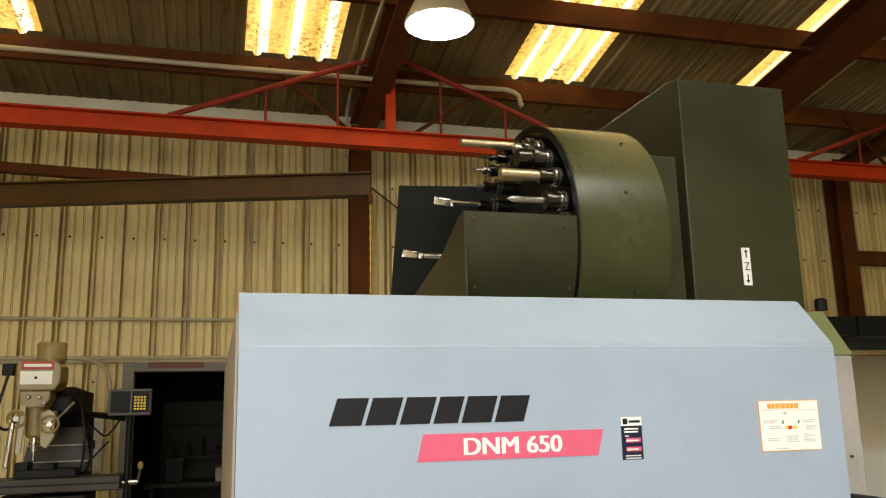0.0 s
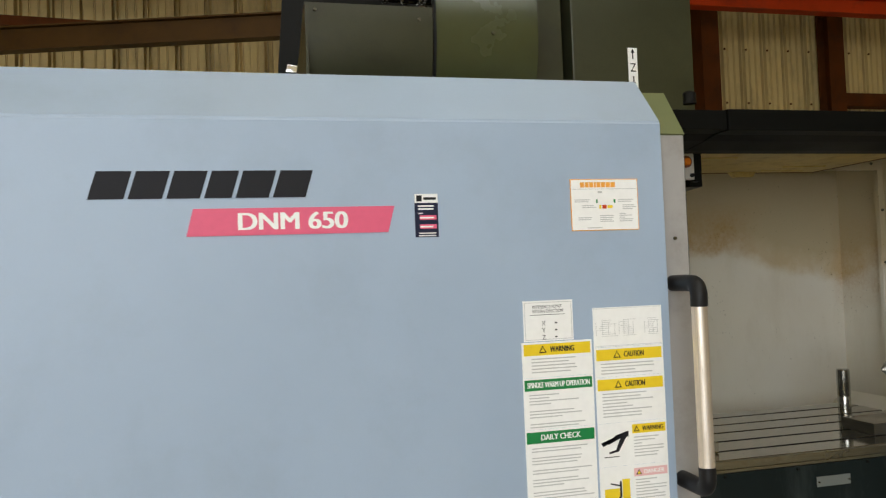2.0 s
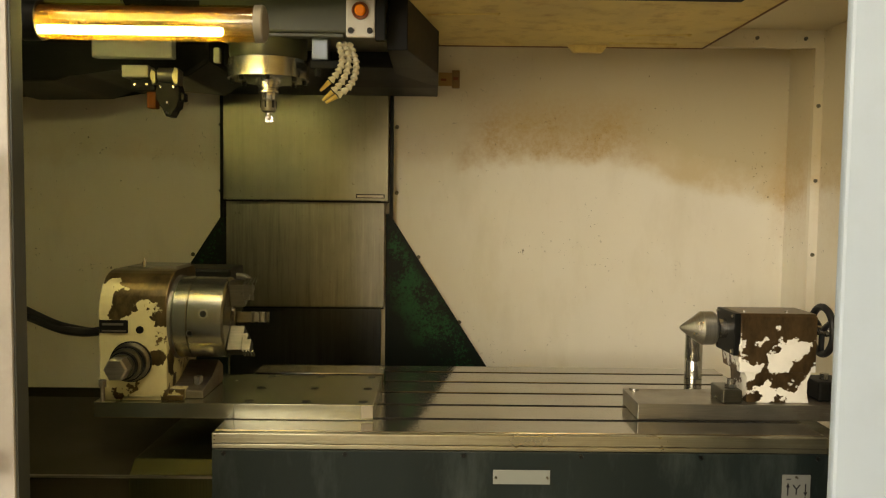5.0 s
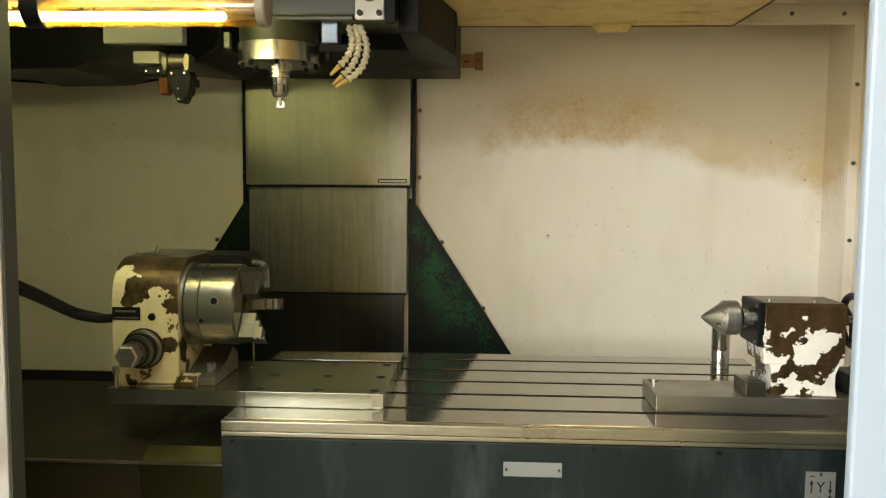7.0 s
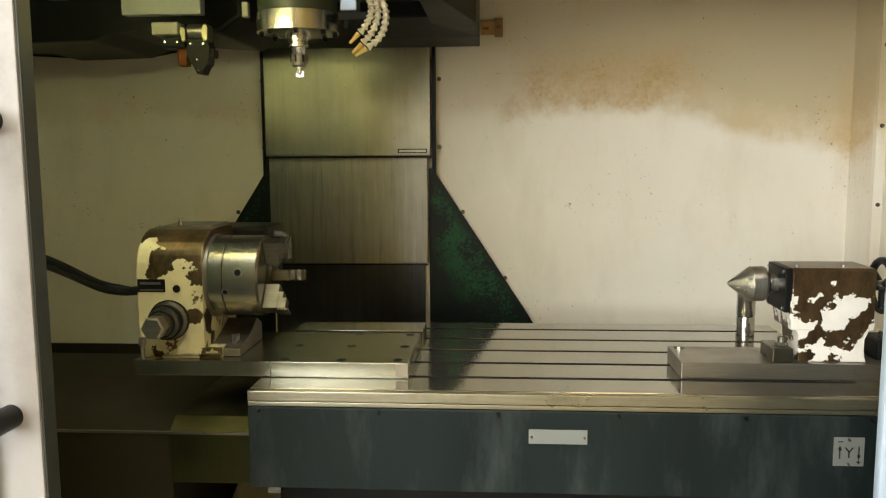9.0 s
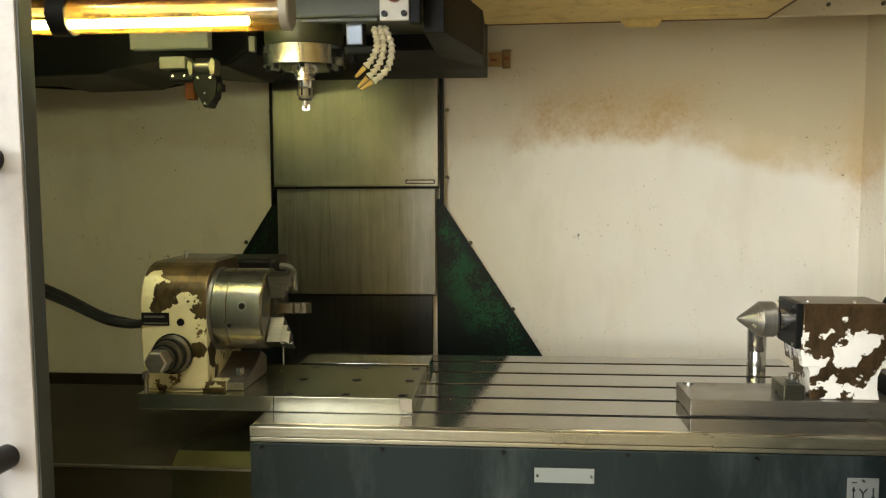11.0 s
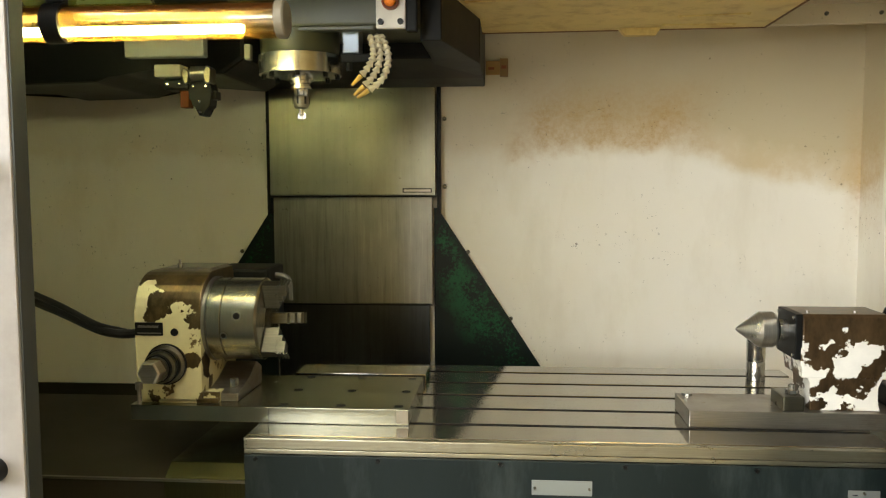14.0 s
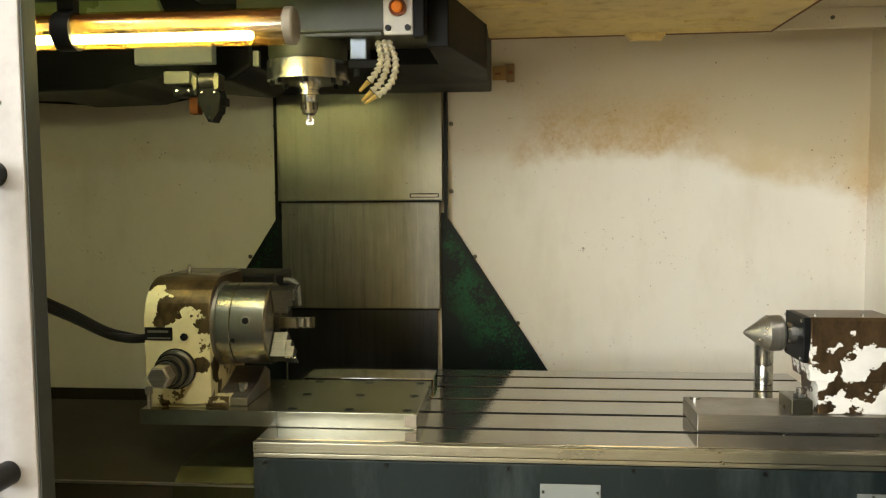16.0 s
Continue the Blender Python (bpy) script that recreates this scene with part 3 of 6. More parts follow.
# girts on the right bay and a tie beam on the left bay
setting("trim_girt", box(5.86, XR, WALL_Y - 0.2, WALL_Y - 0.05, 3.36, 3.52, 0.004), BROWN, "brown steel girt along the siding", "beam")
setting("trim_tie_beam", prism([(XL, 3.975), (XL, 4.077), (-1.60, 3.93), (-1.60, 3.845)], "y", 6.1, 6.2, 0.004), BROWN, "dark brown tie beam along the wall", "beam")

# orange crane runway with its bracing
DULLRED = paint("dull_red_oxide", (0.27, 0.032, 0.018), 0.55, spec=0.2, vary=0.2)
runway = thing("crane_runway", (0, 5.4, 4.09), "orange-red painted steel runway beam braced by a shallow truss", "crane beam")
part("beam", prism(i_section(5.4, 4.085, 4.25, 0.07, 0.012, 0.005), "x", XL, XR), REDOX, runway)
for peak in (-0.1, 6.3):
    part("king_post", box(peak - 0.045, peak + 0.045, 5.36, 5.44, 4.25, 4.95, 0.004), REDOX, runway)
    for side in (-1, 1):
        part("brace", rod((peak + side * 1.95, 5.4, 4.26), (peak + side * 0.06, 5.4, 5.0), 0.026, 8), DULLRED, runway)
        part("brace", rod((peak + side * 1.1, 5.6, 4.9), (peak + side * 0.15, 5.9, 4.3), 0.022, 8), BROWN, runway)
        for f in (0.42, 0.75):
            xx = peak + side * 1.95 * (1 - f)
            part("hanger", rod((xx, 5.4, 4.25), (xx, 5.4, 4.26 + 0.74 * f), 0.012, 8), DULLRED, runway)
# jib arm
jib = thing("jib_crane_arm", (-0.478, 4.4, 3.36), "tan-brown steel jib beam with an open end and a yellow chain", "crane beam")
bm = prism(i_section(0, 0, 0.185, 0.055, 0.012, 0.005), "y", 0, 4.6)
m = Matrix.Translation((-0.478, 4.4, 3.358)) @ Matrix.Rotation(math.atan2(2.78, 0.84), 4, "Z")
bm.transform(m)
part("beam", bm, BEAM, jib)
part("end_stop", box(-0.5, -0.46, 4.36, 4.44, 3.3, 3.36, 0.004), BROWN, jib)
bm = bmesh.new()
for i in range(34):
    zz = 3.33 - i * 0.04
    add_box(bm, -0.483, -0.469, 4.397, 4.403, zz - 0.042, zz) if i % 2 else add_box(bm, -0.479, -0.473, 4.393, 4.407, zz - 0.042, zz)
part("chain", bm, paint("ochre_chain", (0.60, 0.40, 0.03), 0.5), jib, "yellow hoist chain")
# conduits
conduit = paint("dusty_conduit", (0.44, 0.37, 0.24), 0.45, vary=0.12)
for z, y, x0, x1 in ((2.63, WALL_Y - 0.06, XL, -0.3), (2.27, WALL_Y - 0.06, XL, -0.4), (2.235, WALL_Y - 0.06, XL, -0.4)):
    setting("trim_conduit", rod((x0, y, z), (x1, y, z), 0.017, 10), conduit, "thin metal conduit along the siding", "pipe")
setting("trim_conduit", hose([(XL, 5.6, roof_z(5.6) - 0.22), (-2, 5.6, roof_z(5.6) - 0.23), (0.6, 5.55, roof_z(5.6) - 0.24), (1.15, 5.5, roof_z(5.6) - 0.27), (1.25, 5.5, roof_z(5.6) - 0.42)], 0.024, 10), conduit, "pale conduit along a purlin with a drooping end", "pipe", True)
setting("trim_conduit", hose([(-0.36, 6.35, 4.3), (-0.36, 6.2, 4.85), (-0.36, 4.5, 5.0), (-0.36, 2, 5.4)], 0.019, 10), conduit, "pale conduit running up beside a rafter", "pipe", True)
setting("trim_conduit", hose([(-2.52, 6.5, 1.6), (-2.52, 6.5, 2.0), (-2.6, 6.5, 2.2), (-2.8, 6.5, 2.27)], 0.017, 8), conduit, "bent conduit by the door frame", "pipe", True)

setting("trim_wire", hose([(1.9, 5.5, 4.63), (2.379, 4.9, 4.588), (2.39, 4.25, 4.66), (2.386, 3.6, 4.80), (2.4, 3.1, 5.0)], 0.004, 6), RUBBER, "thin slack wire under the roof", "wire")
setting("trim_wire", hose([(-0.12, 6.48, 4.05), (0.25, 6.45, 3.75), (0.5, 6.5, 3.5)], 0.008, 6), RUBBER, "thin wire across the siding", "wire")

# high bay lamp
hb = thing("high_bay_lamp", (0.0, 4.0, 4.63), "pale conical high-bay ceiling lamp, switched on", "ceiling lamp")
part("shade", add_lathe(lathe([(0.0, 0.275), (0.012, 0.272), (0.2, 0.185), (0.42, 0.10), (0.43, 0.05)], (0, 4.0, 4.65), "z", 40), [(0.0, 0.272), (0.005, 0.262)], (0, 4.0, 4.65), "z", 40), paint("cream_lamp_shade", (0.5, 0.42, 0.28), 0.5), hb, smooth=True)
part("lens", lathe([(0, 0.02), (0.004, 0.262), (0.008, 0.262)], (0, 4.0, 4.638), "z", 40), BULB, hb, "glowing white lens")
part("stem", rod((0, 4.0, 5.08), (0, 4.0, roof_z(4.0) - 0.03), 0.02), BROWN, hb)

# ---- machining centre: sheet-metal enclosure ----
ENC = thing("machining_center", (0.1, 1.0, 0.0), "large pale blue and charcoal machining centre with open front", "milling machine")
X0, X1, YB = -1.2, 1.694, 1.70
part("base_casting", box(-1.5, 1.8, 0.12, 2.4, 0.0, 0.45, 0.01), DARK, ENC)
part("body_side", box(-1.54, -1.51, 0.115, 2.4, 0.45, 1.93, 0.008), paint("beige_grey_enamel", (0.40, 0.35, 0.29), 0.5), ENC, "beige-grey side cover")
part("body_side", box(1.90, 1.93, 0.14, 2.4, 0.45, 1.93, 0.008), GREY, ENC)
# interior walls
bm = box(X0, X1, YB, YB + 0.03, 0.45, 1.985)
part("rear_wall", bm, CREAM, ENC, "cream enamelled inner wall with rust stains")
part("left_wall", box(X0 - 0.03, X0, 0.20, YB, 0.45, 1.90), CREAM, ENC)
part("right_wall_rear", box(X1, X1 + 0.03, 1.40, YB, 0.45, 2.0), CREAM, ENC)
part("right_wall", box(1.66, 1.69, 0.15, 1.385, 0.45, 2.0), CREAM, ENC)
# flange frame between the two halves
fl = part("flange", prism([(1.25, 1.93), (1.632, 1.93), (1.632, 0.6), (1.662, 0.6), (1.662, 1.99), (1.25, 1.99)], "y", 1.378, 1.398), CREAM, ENC)
for z in (1.754, 1.524, 1.294, 1.06, 0.83):
    screw(fl, 1.647, 1.378, z, 0.0065)
for x in (1.33, 1.45, 1.60):
    screw(fl, x, 1.378, 1.958, 0.0065)
# side access door
sd = part("access_door", box(1.640, 1.66, 0.55, 1.09, 1.0, 1.70, 0.006), CREAM, ENC, "cream side access door, shut")
part("door_panel", box(1.632, 1.640, 0.60, 1.06, 1.02, 1.62, 0.005), CREAM, sd)
# added brown sheet that draws the dark gap round the panel
part("gap_outline", box(1.6365, 1.6405, 0.594, 1.067, 1.013, 1.627, 0.001), BROWN, sd)
part("drip_rail", box(1.625, 1.64, 0.5, 1.1, 1.704, 1.716, 0.003), paint("rusted_rail", (0.13, 0.06, 0.025), 0.6), sd)
part("latch", add_lathe(box(1.605, 1.632, 1.035, 1.055, 1.215, 1.28, 0.005), [(0, 0.016), (0.03, 0.016)], (1.603, 1.045, 1.232), "x", 12), RAW, sd, "worn metal cam latch")
part("grab_handle", box(1.60, 1.64, 0.86, 0.90, 1.24, 1.34, 0.008), RUBBER, sd, "black plastic handle")
# roof
part("roof_panel", box(X0 + 0.2, 1.69, 0.64, YB + 0.03, 1.985, 1.995), CREAM, ENC)
hd = part("inner_hood", prism([(0.352, 0.64), (1.268, 0.64), (1.272, 1.347), (0.48, 1.362), (0.352, 1.203)], "z", 1.918, 1.95, 0.004), HOOD, ENC, "rust-spotted cream hood panel, coloured in the lamp's yellow light, with an embossed rib")
part("hood_tab", prism([(0.86, 1.918), (0.98, 1.918), (0.965, 1.897), (0.88, 1.897)], "y", 1.32, 1.345, 0.002), HOOD, hd)
for u, v in (((0.45, 0.95), (0.62, 0.93)), ((0.98, 1.28), (1.17, 1.285)), ((1.00, 1.17), (1.17, 1.15))):
    part("rib", rod((*u, 1.917), (*v, 1.917), 0.003, 6), HOOD, hd)
    for px, py in (u, v):
        part("rivet", lathe([(1.919, 0.007), (1.915, 0.0065), (1.912, 0.003)], (px, py, 0), "z", 10), HOOD, hd)
for u, v in (((0.48, 1.363), (1.272, 1.348)), ((1.272, 1.348), (1.268, 0.70)), ((0.353, 1.205), (0.48, 1.363))):
    part("edge_seam", rod((*u, 1.918), (*v, 1.918), 0.0032, 6), RUSTY, hd, "rusted seam")
part("top_cover", box(-1.5, -0.36, 0.13, 1.73, 1.925, 1.94, 0.004), DARK, ENC)
part("rear_column", box(-0.33, 0.46, 1.735, 2.38, 0.45, 2.30, 0.02), DARK, ENC, "charcoal rear column")
part("rear_cover", box(-1.5, 1.90, 2.36, 2.40, 0.45, 1.90, 0.006), DARK, ENC)
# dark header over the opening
part("header", prism([(0.383, 1.912), (0.383, 1.966), (0.66, 1.966), (0.66, 1.888), (0.60, 1.888), (0.50, 1.90), (0.45, 1.912)], "x", -1.5, 0.222, 0.002), HEADER_UNLIT_BLACK, ENC, "charcoal header beam over the opening")
part("header_cap", prism([(0.380, 1.910), (0.380, 1.969), (0.66, 1.969), (0.66, 1.888), (0.60, 1.888), (0.50, 1.90), (0.45, 1.910)], "x", 0.226, 1.13, 0.002), HEADER_UNLIT_BLACK, ENC)
part("header_end", prism([(0.383, 1.912), (0.383, 1.966), (0.62, 1.966), (0.62, 1.93), (0.45, 1.925)], "x", 1.134, 1.93, 0.002), HEADER_UNLIT_BLACK, ENC)
part("header_lug", lathe([(0, 0.018), (0.03, 0.018), (0.035, 0.012)], (0.12, 0.40, 1.985), "z", 12), BLACK, ENC)
# fixed front panel on the operator's side
part("front_panel", box(1.11, 1.92, 0.14, 0.16, 0.3, 1.93, 0.006), BLUE, ENC, "pale blue fixed front panel")
part("lower_front", box(-1.5, 1.92, 0.14, 0.165, 0.1, 0.62, 0.006), BLUE, ENC)
part("left_front", box(-1.5, -0.5, 0.16, 0.19, 0.45, 1.93, 0.006), DARK, ENC)

# ---- column covers and gussets ----
part("column_body", box(-0.235, 0.28, 1.682, 1.699, 0.6, 1.9), BLACK, ENC)
cv = part("way_cover", box(-0.250, 0.310, 1.636, 1.655, 1.443, 1.87, 0.002), COVER, ENC, "oily sheet-steel telescopic way cover")
lp = part("label_plate", box(0.20, 0.298, 1.633, 1.636, 1.452, 1.466), BLACK, cv)
part("plate_face", box(0.204, 0.294, 1.6318, 1.633, 1.4550, 1.4625), RAW, lp)
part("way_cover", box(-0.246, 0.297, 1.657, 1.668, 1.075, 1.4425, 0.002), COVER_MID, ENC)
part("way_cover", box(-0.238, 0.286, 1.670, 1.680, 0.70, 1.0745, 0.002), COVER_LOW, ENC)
part("cover_lip", box(-0.250, 0.312, 1.630, 1.640, 1.436, 1.4425), BLACK, ENC)
part("cover_lip", box(-0.246, 0.297, 1.653, 1.66, 1.070, 1.0745), BLACK, ENC)
for x in (-0.259, 0.319):
    part("side_seal", box(x - 0.0055, x + 0.0055, 1.650, 1.694, 1.38, 1.9), BLACK, ENC)
part("gusset", prism([(0.300, 1.399), (0.312, 1.399), (0.700, 0.80), (0.700, 0.6), (0.300, 0.6)], "y", 1.688, 1.697), GREEN, ENC, "dark green painted gusset plate, worn")
part("gusset", prism([(-0.250, 1.399), (-0.262, 1.399), (-0.65, 0.80), (-0.65, 0.6), (-0.250, 0.6)], "y", 1.688, 1.697), GREEN, ENC)
for x, z in ((0.414, 1.249), (0.56, 1.021), (-0.373, 1.249), (-0.52, 1.021), (0.335, 1.70), (0.335, 1.472), (-0.275, 1.472), (-0.275, 1.70)):
    screw(ENC, x, YB, z, 0.0075, "-y", JAWSTEEL)

# ---- saddle, table, way covers ----
tb = thing("machine_table", (0.65, 0.93, 0.45), "ground steel T-slot machine table over a dark slate apron", "machine table")
part("saddle", box(0.05, 1.27, 0.63, 1.25, 0.45, 0.84), BLACK, tb)
ys = [0.597, 0.692, 0.708, 0.819, 0.835, 0.944, 0.960, 1.069, 1.085, 1.194, 1.210, 1.288]
for i in range(0, 12, 2):
    part("table_strip", box(0.0, 1.32, ys[i], ys[i + 1], 0.90, 0.95, 0.0012, 1), TABLE, tb)
part("table_core", box(0.002, 1.318, 0.60, 1.286, 0.845, 0.925), RAW, tb)
part("table_edge", box(-0.002, 1.322, 0.579, 0.597, 0.926, 0.9485, 0.002), EDGE, tb)
part("table_edge", box(-0.002, 1.322, 0.582, 0.597, 0.914, 0.924, 0.0015), EDGE, tb)
ap = part("apron", box(0.0, 1.322, 0.574, 0.582, 0.735, 0.914, 0.002), APRON, tb, "dark slate sheet apron with dried coolant runs")
for x in (0.025, 0.283, 0.536, 0.788, 1.046, 1.297):
    screw(ap, x, 0.574, 0.906, 0.005, "-y", BLACK)
tag = part("name_plate", box(0.600, 0.722, 0.5715, 0.574, 0.845, 0.876, 0.001), paint("aluminium_plate", (0.23, 0.25, 0.24), 0.4, 0.35), ap, "blank aluminium name plate")
for x in (0.606, 0.716):
    screw(tag, x, 0.572, 0.860, 0.003)
yp = part("axis_plate", box(1.222, 1.283, 0.5715, 0.574, 0.810, 0.871, 0.001), paint("tin_plate", (0.22, 0.23, 0.22), 0.4, 0.4), ap, "small metal axis plate marked Y")
lettering("mark", "Y", 1.243, 1.262, 0.828, 0.850, 0.5709, INKBLACK, yp)
for x, s in ((1.234, 1), (1.272, -1)):
    bm = bmesh.new()
    add_box(bm, x - 0.0012, x + 0.0012, 0.5705, 0.5712, 0.826, 0.852)
    zt = 0.852 if s > 0 else 0.826
    add_prism(bm, [(x - 0.004, zt - s * 0.008), (x + 0.004, zt - s * 0.008), (x, zt + s * 0.002)], "y", 0.5705, 0.5712)
    part("arrow", bm, INKBLACK, yp)
part("minus_mark", box(1.230, 1.240, 0.5705, 0.5712, 0.861, 0.863), INKBLACK, yp)
bm = bmesh.new()
add_box(bm, 1.268, 1.276, 0.5705, 0.5712, 0.818, 0.820)
add_box(bm, 1.271, 1.273, 0.5705, 0.5712, 0.815, 0.823)
part("plus_mark", bm, INKBLACK, yp)
for z in (0.815, 0.866):
    screw(yp, 1.252, 0.5715, z, 0.003)
bm = box(0.03, 0.06, 0.60, 0.66, 0.71, 0.733, 0.003)
part("bracket", bm, STEEL, tb)
part("bracket", box(1.28, 1.31, 0.60, 0.66, 0.70, 0.733, 0.003), BROWN, tb)
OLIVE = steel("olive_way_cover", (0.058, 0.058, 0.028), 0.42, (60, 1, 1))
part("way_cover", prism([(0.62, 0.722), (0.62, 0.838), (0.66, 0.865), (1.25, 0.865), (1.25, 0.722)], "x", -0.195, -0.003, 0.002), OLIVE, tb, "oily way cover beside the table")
part("way_cover", prism([(0.635, 0.50), (0.635, 0.832), (1.22, 0.862), (1.22, 0.50)], "x", -1.17, -0.197, 0.002), paint("dark_brown_steel", (0.026, 0.022, 0.012), 0.5, 0.2, spec=0.2), tb)
part("edge_lip", box(-1.17, -0.197, 0.632, 0.640, 0.829, 0.834), RAW, tb)
part("edge_lip", box(-0.196, -0.004, 0.616, 0.626, 0.835, 0.840), RAW, tb)
# near-black strip along the foot of the rear wall, left of the column
part("dark_wall_strip", box(-1.195, -0.30, 1.688, 1.698, 0.60, 0.775, 0.002), paint("dark_strip_paint", (0.03, 0.026, 0.015), 0.5, spec=0.2), ENC)
part("way_cover", prism([(0.62, 0.60), (0.62, 0.838), (0.66, 0.86), (1.25, 0.86), (1.25, 0.60)], "x", 1.323, 1.52, 0.002), OLIVE, tb)
# chip pan
part("chip_pan", prism([(0.13, 0.46), (0.13, 0.50), (1.0, 0.50), (1.66, 0.72), (1.695, 0.72), (1.695, 0.46)], "x", X0, 1.66, 0.0), CREAM, ENC)
part("pan_side", prism([(1.52, 0.46), (1.52, 0.80), (1.66, 0.93), (1.66, 0.46)], "y", 0.95, 1.69), CREAM, ENC)
# front part of the same slope, in a darker blotchy brown
part("pan_side", prism([(1.52, 0.46), (1.52, 0.80), (1.66, 0.93), (1.66, 0.46)], "y", 0.2, 0.949), paint("dark_brown_pan_enamel", (0.16, 0.125, 0.065), 0.45, vary=0.3, dirt=(0.03, 0.024, 0.014), dirt_amount=0.8), ENC, "dark brown front part of the side slope")

# ---- spindle head ----
PALEGRIP = paint("pale_gripper", (0.22, 0.215, 0.16), 0.5)
head = thing("spindle_head", (0.1, 1.2, 1.7), "charcoal spindle head and tall sheet cover above the table", "spindle head")
part("head_cover", prism([(0.742, 1.826), (0.742, 2.83), (0.80, 2.845), (1.62, 2.86), (1.62, 1.9), (0.80, 1.826)], "x", -0.072, 0.352, 0.006), DARK, head, "tall charcoal sheet-metal head cover")
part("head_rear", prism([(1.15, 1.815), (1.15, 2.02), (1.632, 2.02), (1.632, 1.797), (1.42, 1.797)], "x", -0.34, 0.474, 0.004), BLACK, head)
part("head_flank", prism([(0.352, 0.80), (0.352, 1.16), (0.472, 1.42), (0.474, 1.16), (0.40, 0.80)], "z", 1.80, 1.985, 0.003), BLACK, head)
part("head_skirt", box(-0.07, 0.255, 0.752, 0.78, 1.818, 1.828, 0.002), DARK, head)
plate = part("axis_label", box(0.118, 0.150, 0.739, 0.742, 2.112, 2.24, 0.001), WHITE, head, "white axis label marked Z with arrows")
for zz, s in ((2.218, 1), (2.135, -1)):
    bm = bmesh.new()
    add_box(bm, 0.132, 0.136, 0.738, 0.7388, zz - 0.014, zz + 0.014)
    add_prism(bm, [(0.127, zz + s * 0.006), (0.141, zz + s * 0.006), (0.134, zz + s * 0.018)], "y", 0.738, 0.7388)
    part("arrow", bm, INKBLACK, plate)
lettering("mark", "Z", 0.124, 0.144, 2.163, 2.190, 0.7382, INKBLACK, plate)
SX, SY = 0.066, 0.842
part("nose_housing", lathe([(1.775, 0.088), (1.79, 0.092), (1.83, 0.092)], (SX, SY, 0), "z", 40), DARK, head, smooth=True)
fg = part("nose_flange", lathe([(1.729, 0.080), (1.732, 0.096), (1.775, 0.096), (1.778, 0.090)], (SX, SY, 0), "z", 48), STEEL, head, "bright ground steel spindle flange", True)
for i in range(8):
    a = radians(45 * i + 10)
    bm = bmesh.new()
    add_rod(bm, (SX + 0.085 * math.cos(a), SY + 0.085 * math.sin(a), 1.722), (SX + 0.085 * math.cos(a), SY + 0.085 * math.sin(a), 1.732), 0.006, 8)
    part("bolt", bm, BLACK, fg)
tool = part("tool_holder", lathe([(1.685, 0.014), (1.688, 0.0155), (1.700, 0.0165), (1.701, 0.0245), (1.7065, 0.0245), (1.708, 0.020), (1.7115, 0.020), (1.713, 0.0245), (1.719, 0.0245), (1.720, 0.030), (1.729, 0.030)], (SX, SY, 0), "z", 28), CHROME, head, "steel tool holder in the spindle", True)
nut = part("collet_nut", lathe([(1.655, 0.012), (1.658, 0.0165), (1.666, 0.0178), (1.682, 0.0178), (1.685, 0.0150)], (SX, SY, 0), "z", 24), RAW, tool, "dull collet nut with spanner slots", True)
for i in range(6):
    a = radians(60 * i + 18)
    cx, cy = SX + 0.0172 * math.cos(a), SY + 0.0172 * math.sin(a)
    part("slot", box(cx - 0.0022, cx + 0.0022, cy - 0.0022, cy + 0.0022, 1.6655, 1.6825), BLACK, nut)
bm = lathe([(1.638, 0.003), (1.640, 0.0055), (1.660, 0.0055)], (SX, SY, 0), "z", 14)
for i in range(3):
    a = radians(120 * i + 25)
    add_prism(bm, [(SX, 1.631), (SX + 0.0115 * math.cos(a), 1.633), (SX + 0.0105 * math.cos(a), 1.645), (SX, 1.652)], "y", SY + 0.008 * math.sin(a) - 0.0015, SY + 0.008 * math.sin(a) + 0.0015)
part("cutter", bm, STEEL, tool, "small fluted cutter")
part("orient_sensor", box(-0.055, -0.04, 0.80, 0.82, 1.765, 1.80, 0.003), PALEGRIP, head)
part("coolant_block", box(0.178, 0.216, 0.78, 0.83, 1.772, 1.826, 0.003), paint("silver_block", (0.16, 0.185, 0.225), 0.28, 0.75), head, "bright coolant manifold block")
part("coolant_valve", add_lathe(box(0.172, 0.25, 0.785, 0.84, 1.752, 1.772, 0.004), [(1.735, 0.008), (1.753, 0.008)], (0.19, 0.80, 0), "z", 10), BLACK, head)


